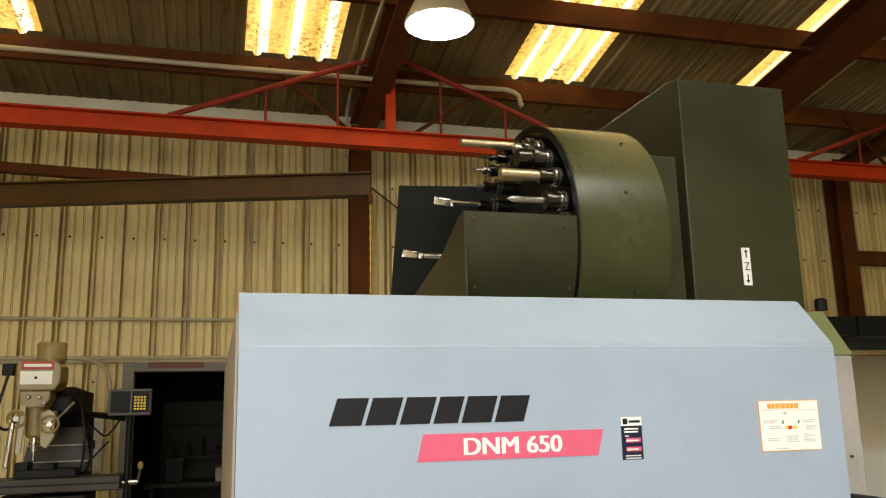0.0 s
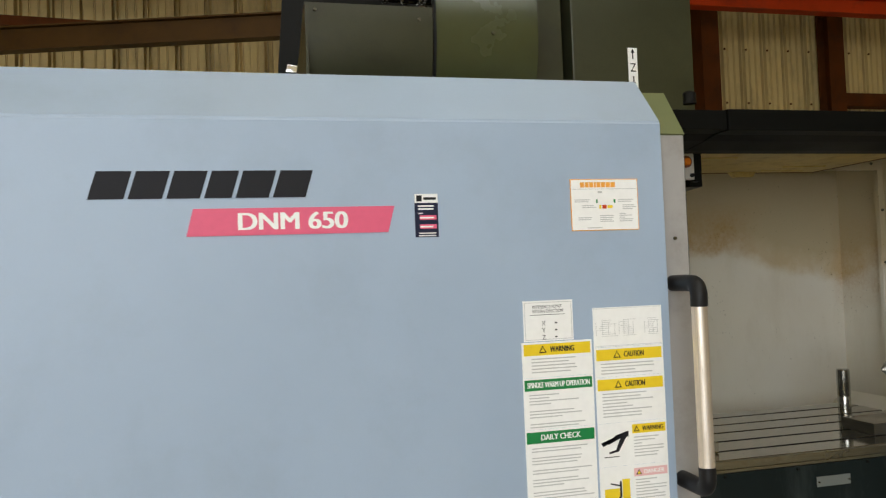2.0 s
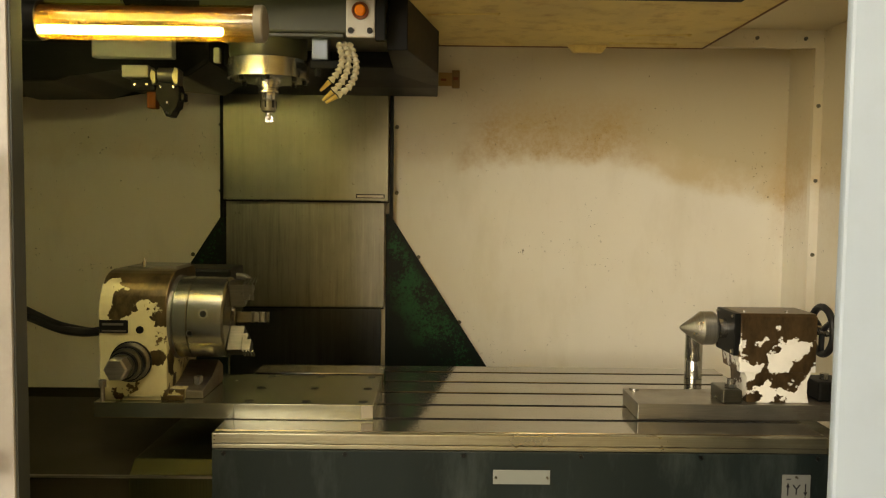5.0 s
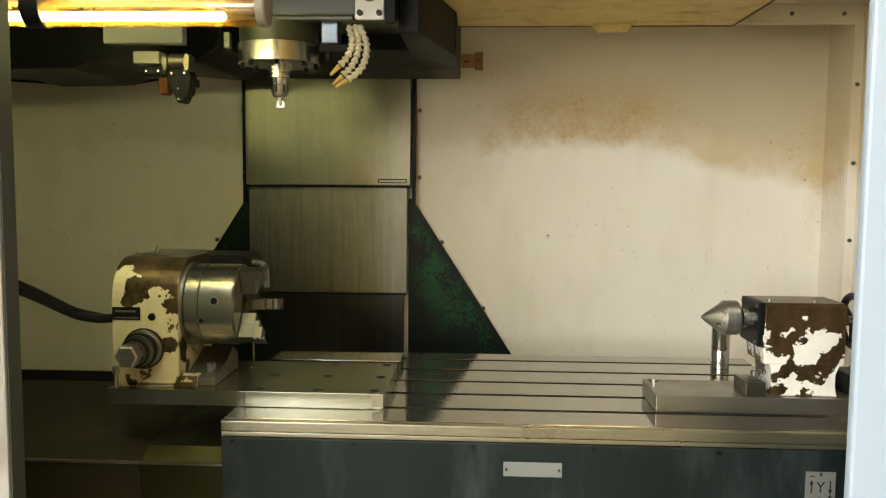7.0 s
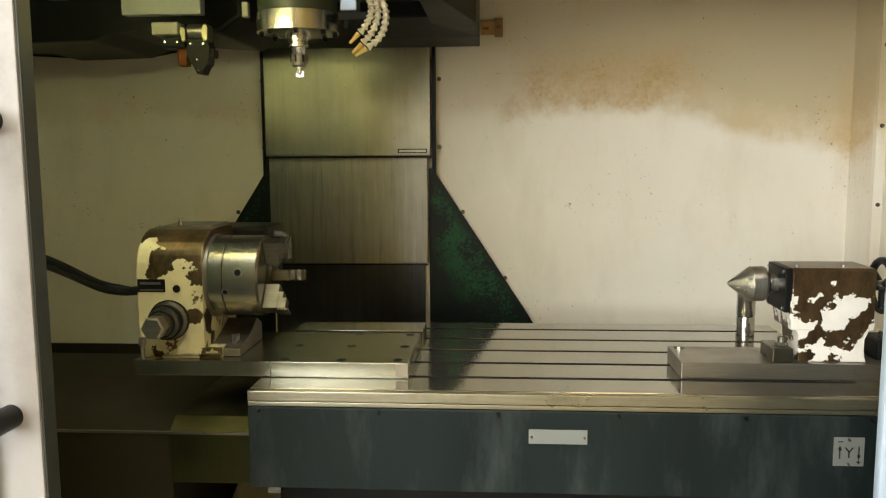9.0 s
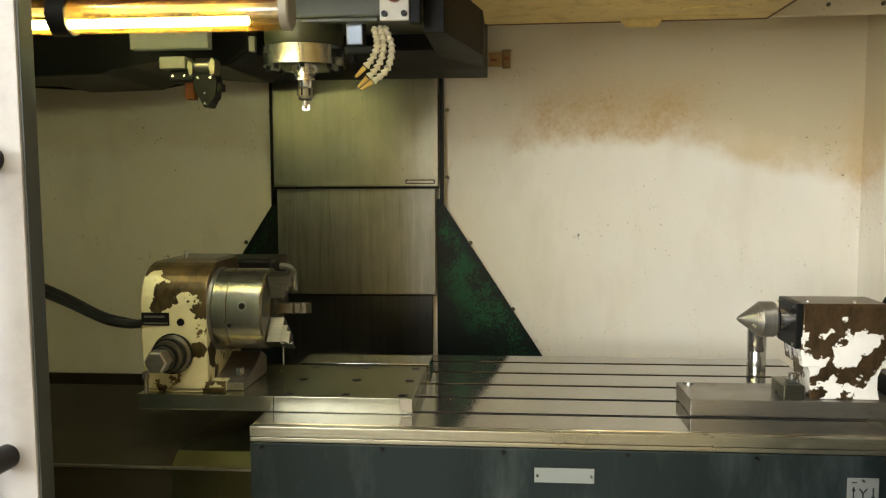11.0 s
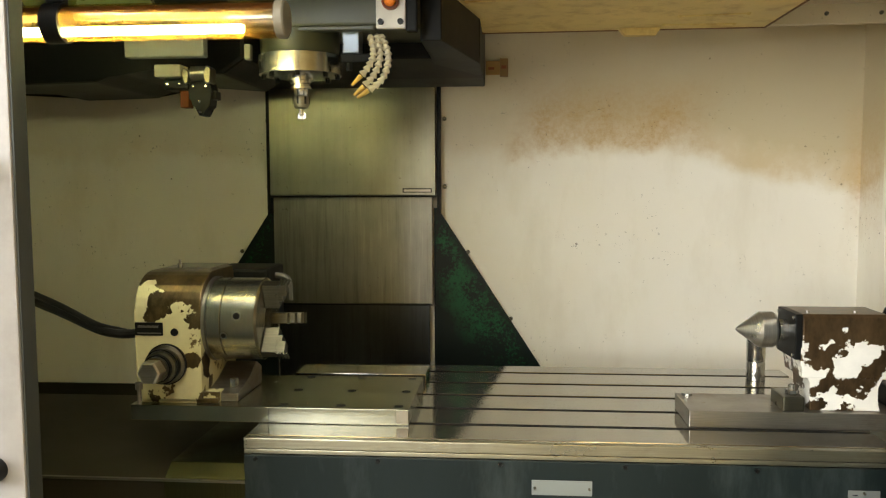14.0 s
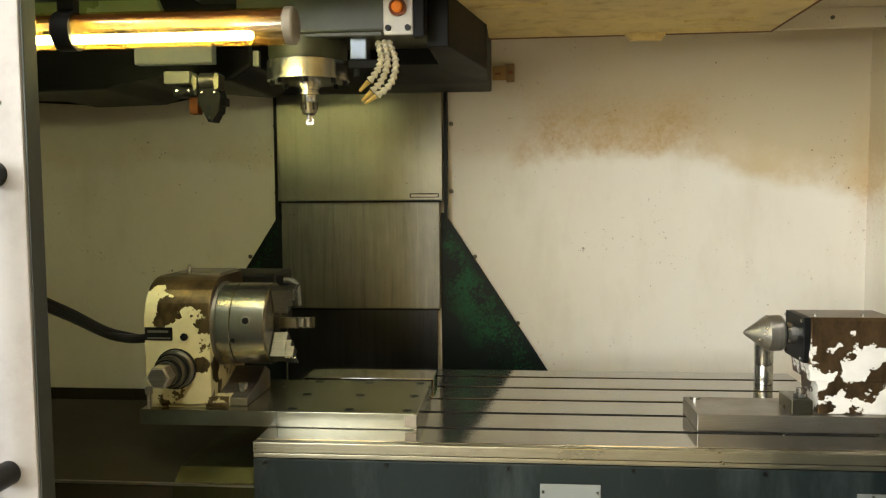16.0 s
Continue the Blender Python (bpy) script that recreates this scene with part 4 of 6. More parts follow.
def link_hose(pts):
    """Segmented coolant hose of ball links with a tapered nozzle."""
    bm = bmesh.new()
    pts = [Vector(p) for p in pts]
    ext = [2 * pts[0] - pts[1], *pts, 2 * pts[-1] - pts[-2]]
    line = []
    for i in range(1, len(ext) - 2):
        p0, p1, p2, p3 = ext[i - 1:i + 3]
        for k in range(20):
            t = k / 20
            line.append(0.5 * ((2 * p1) + (p2 - p0) * t + (2 * p0 - 5 * p1 + 4 * p2 - p3) * t * t + (3 * p1 - p0 - 3 * p2 + p3) * t ** 3))
    acc, last, knots = 0, line[0], [line[0]]
    for p in line[1:]:
        acc += (p - last).length
        last = p
        if acc > 0.0125:
            knots.append(p)
            acc = 0
    rings = []
    for a, b in zip(knots, knots[1:]):
        q = (b - a).to_track_quat("Z", "Y")
        for f, r in ((0.0, 0.0052), (0.12, 0.0060), (0.62, 0.0092), (0.74, 0.0090), (0.80, 0.0056)):
            rings.append([bm.verts.new(a.lerp(b, f) + q @ Vector((r * math.cos(math.pi * k / 5), r * math.sin(math.pi * k / 5), 0))) for k in range(10)])
    for r0, r1 in zip(rings, rings[1:]):
        n = min(range(10), key=lambda k: (r1[k].co - r0[0].co).length)
        for k in range(10):
            bm.faces.new((r0[k], r0[(k + 1) % 10], r1[(n + k + 1) % 10], r1[(n + k) % 10]))
    bm.faces.new(rings[0]), bm.faces.new(rings[-1])
    return bm, knots[-2], knots[-1]


HOSEW = paint("aged_white_plastic", (0.58, 0.52, 0.37), 0.45, vary=0.15, dirt=(0.3, 0.2, 0.08), dirt_amount=0.5)
for pts in ([(0.240, 0.79, 1.812), (0.251, 0.775, 1.772), (0.238, 0.77, 1.738), (0.212, 0.772, 1.711)],
            [(0.253, 0.795, 1.815), (0.264, 0.78, 1.765), (0.251, 0.772, 1.722), (0.222, 0.770, 1.691)],
            [(0.262, 0.80, 1.815), (0.281, 0.79, 1.765), (0.270, 0.775, 1.714), (0.234, 0.772, 1.685)]):
    bm, a, b = link_hose(pts)
    h = part("coolant_hose", bm, HOSEW, head, "segmented ivory plastic coolant hose", True)
    d = (b - a).normalized()
    part("nozzle", add_rod(bmesh.new(), b, b + d * 0.030, 0.0062, 10, 0.0032), paint("yellow_nozzle", (0.55, 0.36, 0.08), 0.4), h, "yellowed nozzle")
es = part("stop_station", box(0.263, 0.328, 0.728, 0.745, 1.815, 1.945, 0.004), paint("off_white_box", (0.55, 0.52, 0.47), 0.45), head, "off-white push-button box with an orange lamp button")
part("button", lathe([(0, 0.012), (-0.016, 0.0125), (-0.020, 0.009)], (0.2955, 0.728, 1.872), "y", 24), plain("orange_button", (0.80, 0.22, 0.02), 0.25), es, "round orange button", True)
part("button_ring", lathe([(0, 0.019), (-0.010, 0.019), (-0.012, 0.0165), (-0.006, 0.0135)], (0.2955, 0.728, 1.872), "y", 24), paint("brown_ring", (0.22, 0.07, 0.03), 0.4), es, "", True)
for x in (0.274, 0.317):
    part("knob", lathe([(0, 0.007), (-0.008, 0.006)], (x, 0.728, 1.829), "y", 12), RUBBER, es)
part("station_bracket", box(0.328, 0.352, 0.735, 0.76, 1.81, 1.95, 0.003), BLACK, head)
tg = part("axis_tag", box(0.476, 0.545, 1.672, 1.678, 1.839, 1.885, 0.002), paint("worn_orange_tag", (0.42, 0.26, 0.09), 0.45), ENC, "small worn orange tag with faded print")
part("collar", box(0.522, 0.549, 1.664, 1.682, 1.832, 1.892, 0.003), paint("worn_brown_collar", (0.28, 0.17, 0.07), 0.45), tg)
part("faded_print", add_box(box(0.484, 0.503, 1.6705, 1.672, 1.856, 1.864), 0.527, 0.543, 1.6625, 1.664, 1.858, 1.868), paint("brown_print", (0.25, 0.07, 0.03), 0.5), tg)

# ---- tool-change arm and shutter behind the lamp ----
arm = thing("tool_change_arm", (-0.3, 0.9, 1.7), "black tool-change arm housing with bright grippers", "tool changer")
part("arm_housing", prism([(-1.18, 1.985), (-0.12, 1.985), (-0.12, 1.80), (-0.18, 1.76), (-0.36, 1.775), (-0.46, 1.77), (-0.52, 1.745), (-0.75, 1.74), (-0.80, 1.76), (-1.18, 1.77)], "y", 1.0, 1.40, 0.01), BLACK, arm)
part("shutter", box(-0.335, -0.147, 0.79, 0.82, 1.772, 1.84, 0.004), paint("pale_shutter", (0.14, 0.148, 0.13), 0.4), arm, "pale grey shutter plate")
part("gripper", box(-0.27, -0.207, 0.80, 0.85, 1.728, 1.757, 0.004), PALEGRIP, arm, "pale gripper block")
part("gripper", lathe([(-0.192, 0.012), (-0.189, 0.0165), (-0.150, 0.0165), (-0.146, 0.012)], (0, 0.825, 1.738), "x", 20), RAW, arm, "rounded bright gripper end", True)
part("gripper_jaw", prism([(-0.148, 1.755), (-0.138, 1.748), (-0.140, 1.715), (-0.150, 1.712), (-0.154, 1.735)], "y", 0.805, 0.845, 0.002), JAWSTEEL, arm)
part("gripper_jaw", prism([(-0.202, 1.750), (-0.192, 1.742), (-0.192, 1.715), (-0.200, 1.712), (-0.206, 1.735)], "y", 0.805, 0.845, 0.002), JAWSTEEL, arm)
bm = prism([(-0.192, 1.720), (-0.146, 1.720), (-0.140, 1.700), (-0.146, 1.662), (-0.158, 1.655), (-0.160, 1.640), (-0.174, 1.640), (-0.176, 1.655), (-0.188, 1.664), (-0.198, 1.695)], "y", 0.82, 0.865, 0.003)
add_box(bm, -0.255, -0.196, 0.815, 0.87, 1.700, 1.726, 0.006)
add_box(bm, -0.20, -0.132, 0.828, 0.86, 1.678, 1.698, 0.004)
part("finger", bm, BLACK, arm)
for x, z in ((-0.182, 1.708), (-0.152, 1.708), (-0.167, 1.672), (-0.243, 1.713), (-0.214, 1.713), (-0.167, 1.648)):
    screw(arm, x, 0.815, z, 0.0035, "-y", STEEL)
part("finger", box(-0.222, -0.20, 0.83, 0.86, 1.66, 1.70, 0.003), BROWN, arm)

# ---- work lamp ----
wl = thing("work_lamp", (-0.2, 0.5, 1.75), "tubular machine work lamp glowing yellow-white inside a stained tube", "work lamp")


def amber_tube():
    m, nt, p = tree("amber_stained_tube")
    out = nt.nodes["Material Output"]
    clear = node(nt, "ShaderNodeBsdfTransparent", Color=(0.97, 0.86, 0.62, 1))
    gloss = node(nt, "ShaderNodeBsdfGlossy", Color=(0.9, 0.85, 0.7, 1), Roughness=0.12)
    film = node(nt, "ShaderNodeBsdfTranslucent", Color=(0.52, 0.22, 0.03, 1))
    a = nt.nodes.new("ShaderNodeMixShader")
    nt.links.new(ramp(nt, noise_tex(nt, 5, 6, 0.6, (1, 3, 3)), 0.35, 0.75, 0.06, 0.34), a.inputs[0])
    nt.links.new(clear.outputs[0], a.inputs[1])
    nt.links.new(film.outputs[0], a.inputs[2])
    b = nt.nodes.new("ShaderNodeMixShader")
    b.inputs[0].default_value = 0.08
    nt.links.new(a.outputs[0], b.inputs[1])
    nt.links.new(gloss.outputs[0], b.inputs[2])
    nt.links.new(b.outputs[0], out.inputs["Surface"])
    return m


LC = (0, 0.50, 1.792)
tube = part("tube", lathe([(-0.75, 0.035), (0.122, 0.035)], LC, "x", 40), amber_tube(), wl, "amber-stained clear tube", True)
tube.visible_shadow = False
part("reflector", lathe([(-0.70, 0.031), (0.108, 0.031)], LC, "x", 24, 20, 140), paint("yellowed_reflector", (0.085, 0.036, 0.007), 0.5), wl, "yellowed half-round reflector", True)
part("bulb", lathe([(-0.60, 0.005), (-0.598, 0.0085), (0.046, 0.0085), (0.05, 0.005)], (0, 0.485, 1.773), "x", 20), glow("work_lamp_bulb", (0.97, 1.0, 0.50), 22.0), wl, "glowing fluorescent bulb", True)
part("end_cap", lathe([(0.112, 0.033), (0.112, 0.0365), (0.127, 0.0365), (0.130, 0.033), (0.131, 0.0)], LC, "x", 32), paint("beige_cap", (0.26, 0.23, 0.17), 0.5), wl, "grey end cap", True)
part("clamp_ring", lathe([(-0.345, 0.033), (-0.345, 0.0385), (-0.308, 0.0385), (-0.308, 0.033)], LC, "x", 32), RUBBER, wl, "black clamp ring", True)
part("bracket", box(-0.345, -0.308, 0.49, 0.51, 1.83, 1.99, 0.003), RUBBER, wl)

# ---- sliding door ----
door = thing("sliding_door", (-0.87, 0.05, 0.45), "pale blue sliding machine door covered in instruction stickers", "machine door")
DL, DR = -1.535, -0.203
prof = [(0.0, 0.40), (0.0, 1.853), (0.105, 1.968), (0.125, 1.968), (0.125, 1.955), (0.012, 1.842), (0.012, 0.40)]


def door_skin():
    """Folded sheet: front face, sloped top, cut corner at the right end of the slope."""
    bm = prism(prof, "x", DL, DR, 0.0)
    es = [e for e in bm.edges if abs(e.verts[0].co.x - e.verts[1].co.x) > 0.5]
    bmesh.ops.bevel(bm, geom=es, offset=0.004, segments=3, affect="EDGES")
    return bm


part("skin", door_skin(), BLUE, door, "smooth pale blue sheet skin with a sloped top")
part("return_edge", box(DL + 0.001, DL + 0.010, 0.012, 0.115, 0.40, 1.85, 0.002), paint("slate_blue_edge", (0.14, 0.17, 0.24), 0.45), door)
# right-hand return edge, coloured black
part("return_edge", box(DR - 0.010, DR - 0.001, 0.012, 0.050, 0.40, 1.845, 0.002), RUBBER, door, "black return edge of the door")
gs = part("grip_panel", prism([(0.026, 0.40), (0.026, 1.828), (0.098, 1.924), (0.112, 1.92), (0.060, 1.84), (0.060, 0.40)], "x", DR, -0.132, 0.002), paint("edge_enamel", (0.36, 0.345, 0.33), 0.5, vary=0.1, dirt=(0.16, 0.14, 0.11), dirt_amount=0.5), door, "warm grey enamelled edge panel")
part("inner_edge", box(-0.1318, -0.1285, 0.030, 0.063, 0.40, 1.83, 0.001), paint("dark_grey_edge", (0.03, 0.033, 0.027), 0.5, vary=0.2), door, "dark grey-green edge strip")
# added sheet that paints the greenish light on the grey panel's slope
part("slope_tint", prism([(0.023, 1.832), (0.104, 1.942), (0.116, 1.936), (0.033, 1.826)], "x", DR, -0.130, 0.0), paint("green_lit_slope", (0.15, 0.17, 0.07), 0.5), door, "yellow-green light on the edge panel's slope, laid on as a sheet")
screw(gs, -0.165, 0.026, 1.60, 0.004)
hn = part("handle", rod((-0.180, -0.083, 1.122), (-0.180, -0.083, 1.453), 0.0165, 28), ALU, door, "satin aluminium grab handle", True)
for z, s in ((1.453, 1), (1.122, -1)):
    bm = hose([(-0.180, -0.083, z), (-0.180, -0.083, z + s * 0.028), (-0.178, -0.070, z + s * 0.044), (-0.177, -0.045, z + s * 0.048), (-0.175, 0.0, z + s * 0.048), (-0.174, 0.055, z + s * 0.048)], 0.0178, 20, 6)
    part("elbow", bm, RUBBER, hn, "black plastic handle elbow", True)

# lettering and shapes on the door
# plain slanted blocks for the maker's mark
x = -1.366
for w in (0.070, 0.068, 0.068, 0.058, 0.070, 0.070):
    bm = prism([(x, 1.699), (x + w - 0.008, 1.699), (x + w + 0.008, 1.751), (x + 0.016, 1.751)], "y", -0.0015, 0.0005)
    part("mark_block", bm, INKBLACK, door, "black slanted mark block")
    x += w - 0.0005
band = part("model_band", prism([(-1.195, 1.627), (-0.812, 1.627), (-0.798, 1.679), (-1.182, 1.679)], "y", -0.0015, 0.0005), PINK, door, "faded red slanted band with white lettering")
lettering("model_text", "DNM 650", -1.099, -0.893, 1.637, 1.670, -0.0022, WHITE, band, 0.0, 0.0018)


def bars(bm, x0, x1, z, n, step, h, y, ragged=0.35, seed=1):
    r = random.Random(seed)
    for i in range(n):
        b = x1 - (x1 - x0) * (r.random() * ragged if r.random() < 0.7 else r.random() * 0.75)
        zz = z - i * step
        add_box(bm, x0, max(b, x0 + 0.01), y - 0.0003, y, zz - h, zz)
    return bm


def tri_sign(bm, x, z, s, y):
    return add_prism(bm, [(x - s, z - s * 0.8), (x + s, z - s * 0.8), (x, z + s)], "y", y - 0.0004, y)


# dark service label
sv = part("service_label", box(-0.757, -0.709, -0.0012, 0.0005, 1.615, 1.702), NAVY, door, "navy service label with red boxes")
part("label_head", box(-0.757, -0.709, -0.0018, -0.0012, 1.684, 1.702), WHITE, sv)
bm = add_box(box(-0.753, -0.742, -0.0023, -0.0018, 1.687, 1.699), -0.739, -0.713, -0.0023, -0.0018, 1.690, 1.695)
part("mark", bm, INKBLACK, sv)
bm = add_box(box(-0.747, -0.713, -0.0018, -0.0012, 1.650, 1.659), -0.747, -0.713, -0.0018, -0.0012, 1.632, 1.641)
part("red_box", bm, PINK, sv)
bm = bars(bmesh.new(), -0.750, -0.714, 1.679, 2, 0.006, 0.003, -0.0012, 0.2, 3)
bars(bm, -0.747, -0.718, 1.6555, 1, 0.005, 0.003, -0.0018, 0.1, 4)
bars(bm, -0.747, -0.718, 1.6375, 1, 0.005, 0.003, -0.0018, 0.1, 5)
bars(bm, -0.750, -0.730, 1.664, 1, 0.005, 0.002, -0.0012, 0.1, 6)
bars(bm, -0.750, -0.714, 1.624, 2, 0.005, 0.002, -0.0012, 0.1, 7)
part("faded_print", bm, WHITE, sv)

# probe chart with an orange border
pr = part("probe_chart", box(-0.4205, -0.2645, -0.0012, 0.0005, 1.6195, 1.7295), ORANGE, door, "white probe reference chart with an orange border")
part("paper", box(-0.4188, -0.2662, -0.0018, -0.0012, 1.6212, 1.7278), WHITE, pr)
bm = bmesh.new()
xx = -0.398
for w in (0.011, 0.010, 0.011, 0.006, 0.010, 0.011, 0.011, 0.012):
    add_box(bm, xx, xx + w - 0.0015, -0.0022, -0.0018, 1.7115, 1.7225)
    xx += w
part("mark_block", bm, ORANGE, pr, "row of orange blocks")
bm = box(-0.4165, -0.2685, -0.0021, -0.0018, 1.7075, 1.7085)
for x0, z, n in ((-0.412, 1.686, 2), (-0.395, 1.674, 2), (-0.405, 1.648, 2), (-0.355, 1.652, 4), (-0.312, 1.686, 2), (-0.302, 1.674, 3), (-0.31, 1.656, 5), (-0.385, 1.6265, 1)):
    bars(bm, x0, x0 + 0.036, z, n, 0.004, 0.0018, -0.0018, 0.3, int(z * 1000))
bars(bm, -0.358, -0.325, 1.7035, 1, 0.004, 0.0045, -0.0018, 0.05, 2)
part("faded_print", bm, INK, pr)
part("cell", add_box(box(-0.363, -0.359, -0.0021, -0.0018, 1.678, 1.686), -0.322, -0.318, -0.0021, -0.0018, 1.678, 1.686), SIGNGREEN, pr)
part("cell", add_box(box(-0.356, -0.351, -0.0021, -0.0018, 1.666, 1.674), -0.337, -0.325, -0.0021, -0.0018, 1.667, 1.673), YELLOW, pr)
part("cell", box(-0.349, -0.339, -0.0021, -0.0018, 1.666, 1.674), REDOX, pr)


def notice(name, x0, x1, z0, z1, label):
    return part(name, box(x0, x1, -0.0012, 0.0005, z0, z1, 0.0), WHITE, door, label)


def headline(sheet_ob, text, x0, x1, z0, z1, fill, ink, sign=True, width=0.5):
    part("heading_band", box(x0, x1, -0.0016, -0.0012, z0, z1), fill, sheet_ob)
    c, h = (x0 + x1) / 2, z1 - z0
    half = (x1 - x0) * width / 2
    shift = h * 0.45 if sign else 0
    lettering("heading_text", text, c - half + shift, c + half + shift, z0 + h * 0.26, z1 - h * 0.24, -0.0020, ink, sheet_ob, 0.0, h * 0.022)
    if sign:
        bm = tri_sign(bmesh.new(), c - half - h * 0.25, (z0 + z1) / 2, h * 0.36, -0.0016)
        part("warning_triangle", bm, INKBLACK, sheet_ob)
        bm = tri_sign(bmesh.new(), c - half - h * 0.25, (z0 + z1) / 2 - h * 0.02, h * 0.22, -0.0021)
        part("warning_triangle", bm, YELLOW, sheet_ob)


LX0, LX1, RX0, RX1 = -0.543, -0.387, -0.382, -0.222
s = notice("reference_sticker", -0.537, -0.427, 1.393, 1.477, "white reference-point sticker with a thin border")
part("border", add_box(add_box(add_box(box(-0.534, -0.430, -0.0015, -0.0012, 1.4725, 1.4735), -0.534, -0.430, -0.0015, -0.0012, 1.396, 1.397), -0.534, -0.533, -0.0015, -0.0012, 1.396, 1.4735), -0.431, -0.430, -0.0015, -0.0012, 1.396, 1.4735), INK, s)
lettering("heading_text", "REFERENCE POINT", -0.516, -0.451, 1.4605, 1.4675, -0.0017, INKBLACK, s)
lettering("heading_text", "RETURN DIRECTION", -0.516, -0.449, 1.4515, 1.4585, -0.0017, INKBLACK, s)
part("rule", box(-0.522, -0.445, -0.0015, -0.0012, 1.447, 1.448), INKBLACK, s)
for k, ch in enumerate("XYZ"):
    z = 1.4255 - k * 0.0145
    lettering("axis_letter", ch, -0.497, -0.489, z, z + 0.009, -0.0017, INKBLACK, s)
    part("dot", box(-0.468, -0.463, -0.0015, -0.0012, z + 0.003, z + 0.006), INKBLACK, s)
s = notice("diagram_sticker", RX0, RX1, 1.3725, 1.456, "white sticker with a faint line drawing")
bm = bmesh.new()
rr = random.Random(8)
for cx, w in ((-0.350, 0.026), (-0.303, 0.020), (-0.245, 0.018)):
    for k in range(9):
        z = 1.395 + k * 0.0042
        a = cx - w * (0.4 + 0.5 * rr.random())
        add_box(bm, a, a + w * (0.5 + rr.random()), -0.0015, -0.0012, z, z + 0.0008)
    for k in range(4):
        a = cx - w + k * w * 0.55
        add_box(bm, a, a + 0.0008, -0.0015, -0.0012, 1.398, 1.421 + 0.01 * rr.random())
add_box(bm, RX0 + 0.002, RX1 - 0.002, -0.0015, -0.0012, 1.3745, 1.3752)
add_box(bm, RX0 + 0.002, RX1 - 0.002, -0.0015, -0.0012, 1.4535, 1.4542)
part("line_drawing", bm, INK, s)
s = notice("warning_notice", LX0, LX1, 1.3185, 1.3915, "white warning notice with a yellow heading")
headline(s, "WARNING", LX0 + 0.004, LX1 - 0.004, 1.364, 1.3875, YELLOW, INKBLACK, True, 0.36)
part("faded_print", bars(bmesh.new(), LX0 + 0.02, LX1 - 0.01, 1.358, 5, 0.0068, 0.0024, -0.0012, 0.4, 11), INK, s)
s = notice("warm_up_notice", LX0, LX1, 1.2125, 1.318, "white spindle warm-up notice with a green heading")
headline(s, "SPINDLE WARM UP OPERATION", LX0 + 0.003, LX1 - 0.003, 1.292, 1.3145, SIGNGREEN, WHITE, False, 0.92)
bm = bmesh.new()
for k, n in ((0, 4), (5, 3), (9, 2)):
    bars(bm, LX0 + 0.012, LX1 - 0.008, 1.284 - k * 0.0066, n, 0.0062, 0.0023, -0.0012, 0.3, 20 + k)
part("faded_print", bm, INK, s)
s = notice("daily_check_notice", LX0, LX1, 1.0625, 1.212, "white daily-check notice with a green heading")
headline(s, "DAILY CHECK", LX0 + 0.003, LX1 - 0.003, 1.184, 1.2075, SIGNGREEN, WHITE, False, 0.58)
bm = bmesh.new()
for k, n in ((0, 2), (3, 3), (7, 2), (10, 3), (14, 3)):
    bars(bm, LX0 + 0.013, LX1 - 0.008, 1.175 - k * 0.0064, n, 0.0062, 0.0023, -0.0012, 0.3, 30 + k)
part("faded_print", bm, INK, s)
s = notice("safety_notice", LX0, LX1, 0.86, 1.062, "white safety notice with a green heading")
headline(s, "SAFETY PRECAUTION", LX0 + 0.003, LX1 - 0.003, 1.033, 1.058, SIGNGREEN, WHITE, False, 0.86)
part("faded_print", bars(bmesh.new(), LX0 + 0.013, LX1 - 0.008, 1.026, 24, 0.0066, 0.0023, -0.0012, 0.3, 41), INK, s)
for z0, z1, b0, n, k in ((1.3095, 1.372, 1.344, 5, 50), (1.2125, 1.309, 1.281, 9, 60)):
    s = notice("caution_notice", RX0, RX1, z0, z1, "white caution notice with a yellow heading")
    headline(s, "CAUTION", RX0 + 0.004, RX1 - 0.004, b0, b0 + 0.0235, YELLOW, INKBLACK, True, 0.30)
    part("faded_print", bars(bmesh.new(), RX0 + 0.014, RX1 - 0.008, b0 - 0.006, n - 1, 0.0068, 0.0024, -0.0012, 0.45, k), INK, s)
s = notice("slip_notice", RX0, RX1, 1.1215, 1.212, "white warning notice with a black slanted pictogram")
headline(s, "WARNING", -0.303, RX1 - 0.003, 1.187, 1.206, YELLOW, INKBLACK, True, 0.62)
bm = prism([(-0.376, 1.172), (-0.371, 1.164), (-0.342, 1.186), (-0.312, 1.194), (-0.312, 1.182), (-0.330, 1.180), (-0.358, 1.168)], "y", -0.0016, -0.0012)
add_prism(bm, [(-0.330, 1.182), (-0.317, 1.182), (-0.336, 1.152), (-0.358, 1.148), (-0.358, 1.152), (-0.342, 1.156)], "y", -0.0016, -0.0012)
add_box(bm, -0.370, -0.335, -0.0016, -0.0012, 1.141, 1.1425)
part("pictogram", bm, INKBLACK, s)
part("faded_print", bars(bmesh.new(), -0.300, RX1 - 0.004, 1.180, 7, 0.0066, 0.0022, -0.0012, 0.35, 71), INK, s)
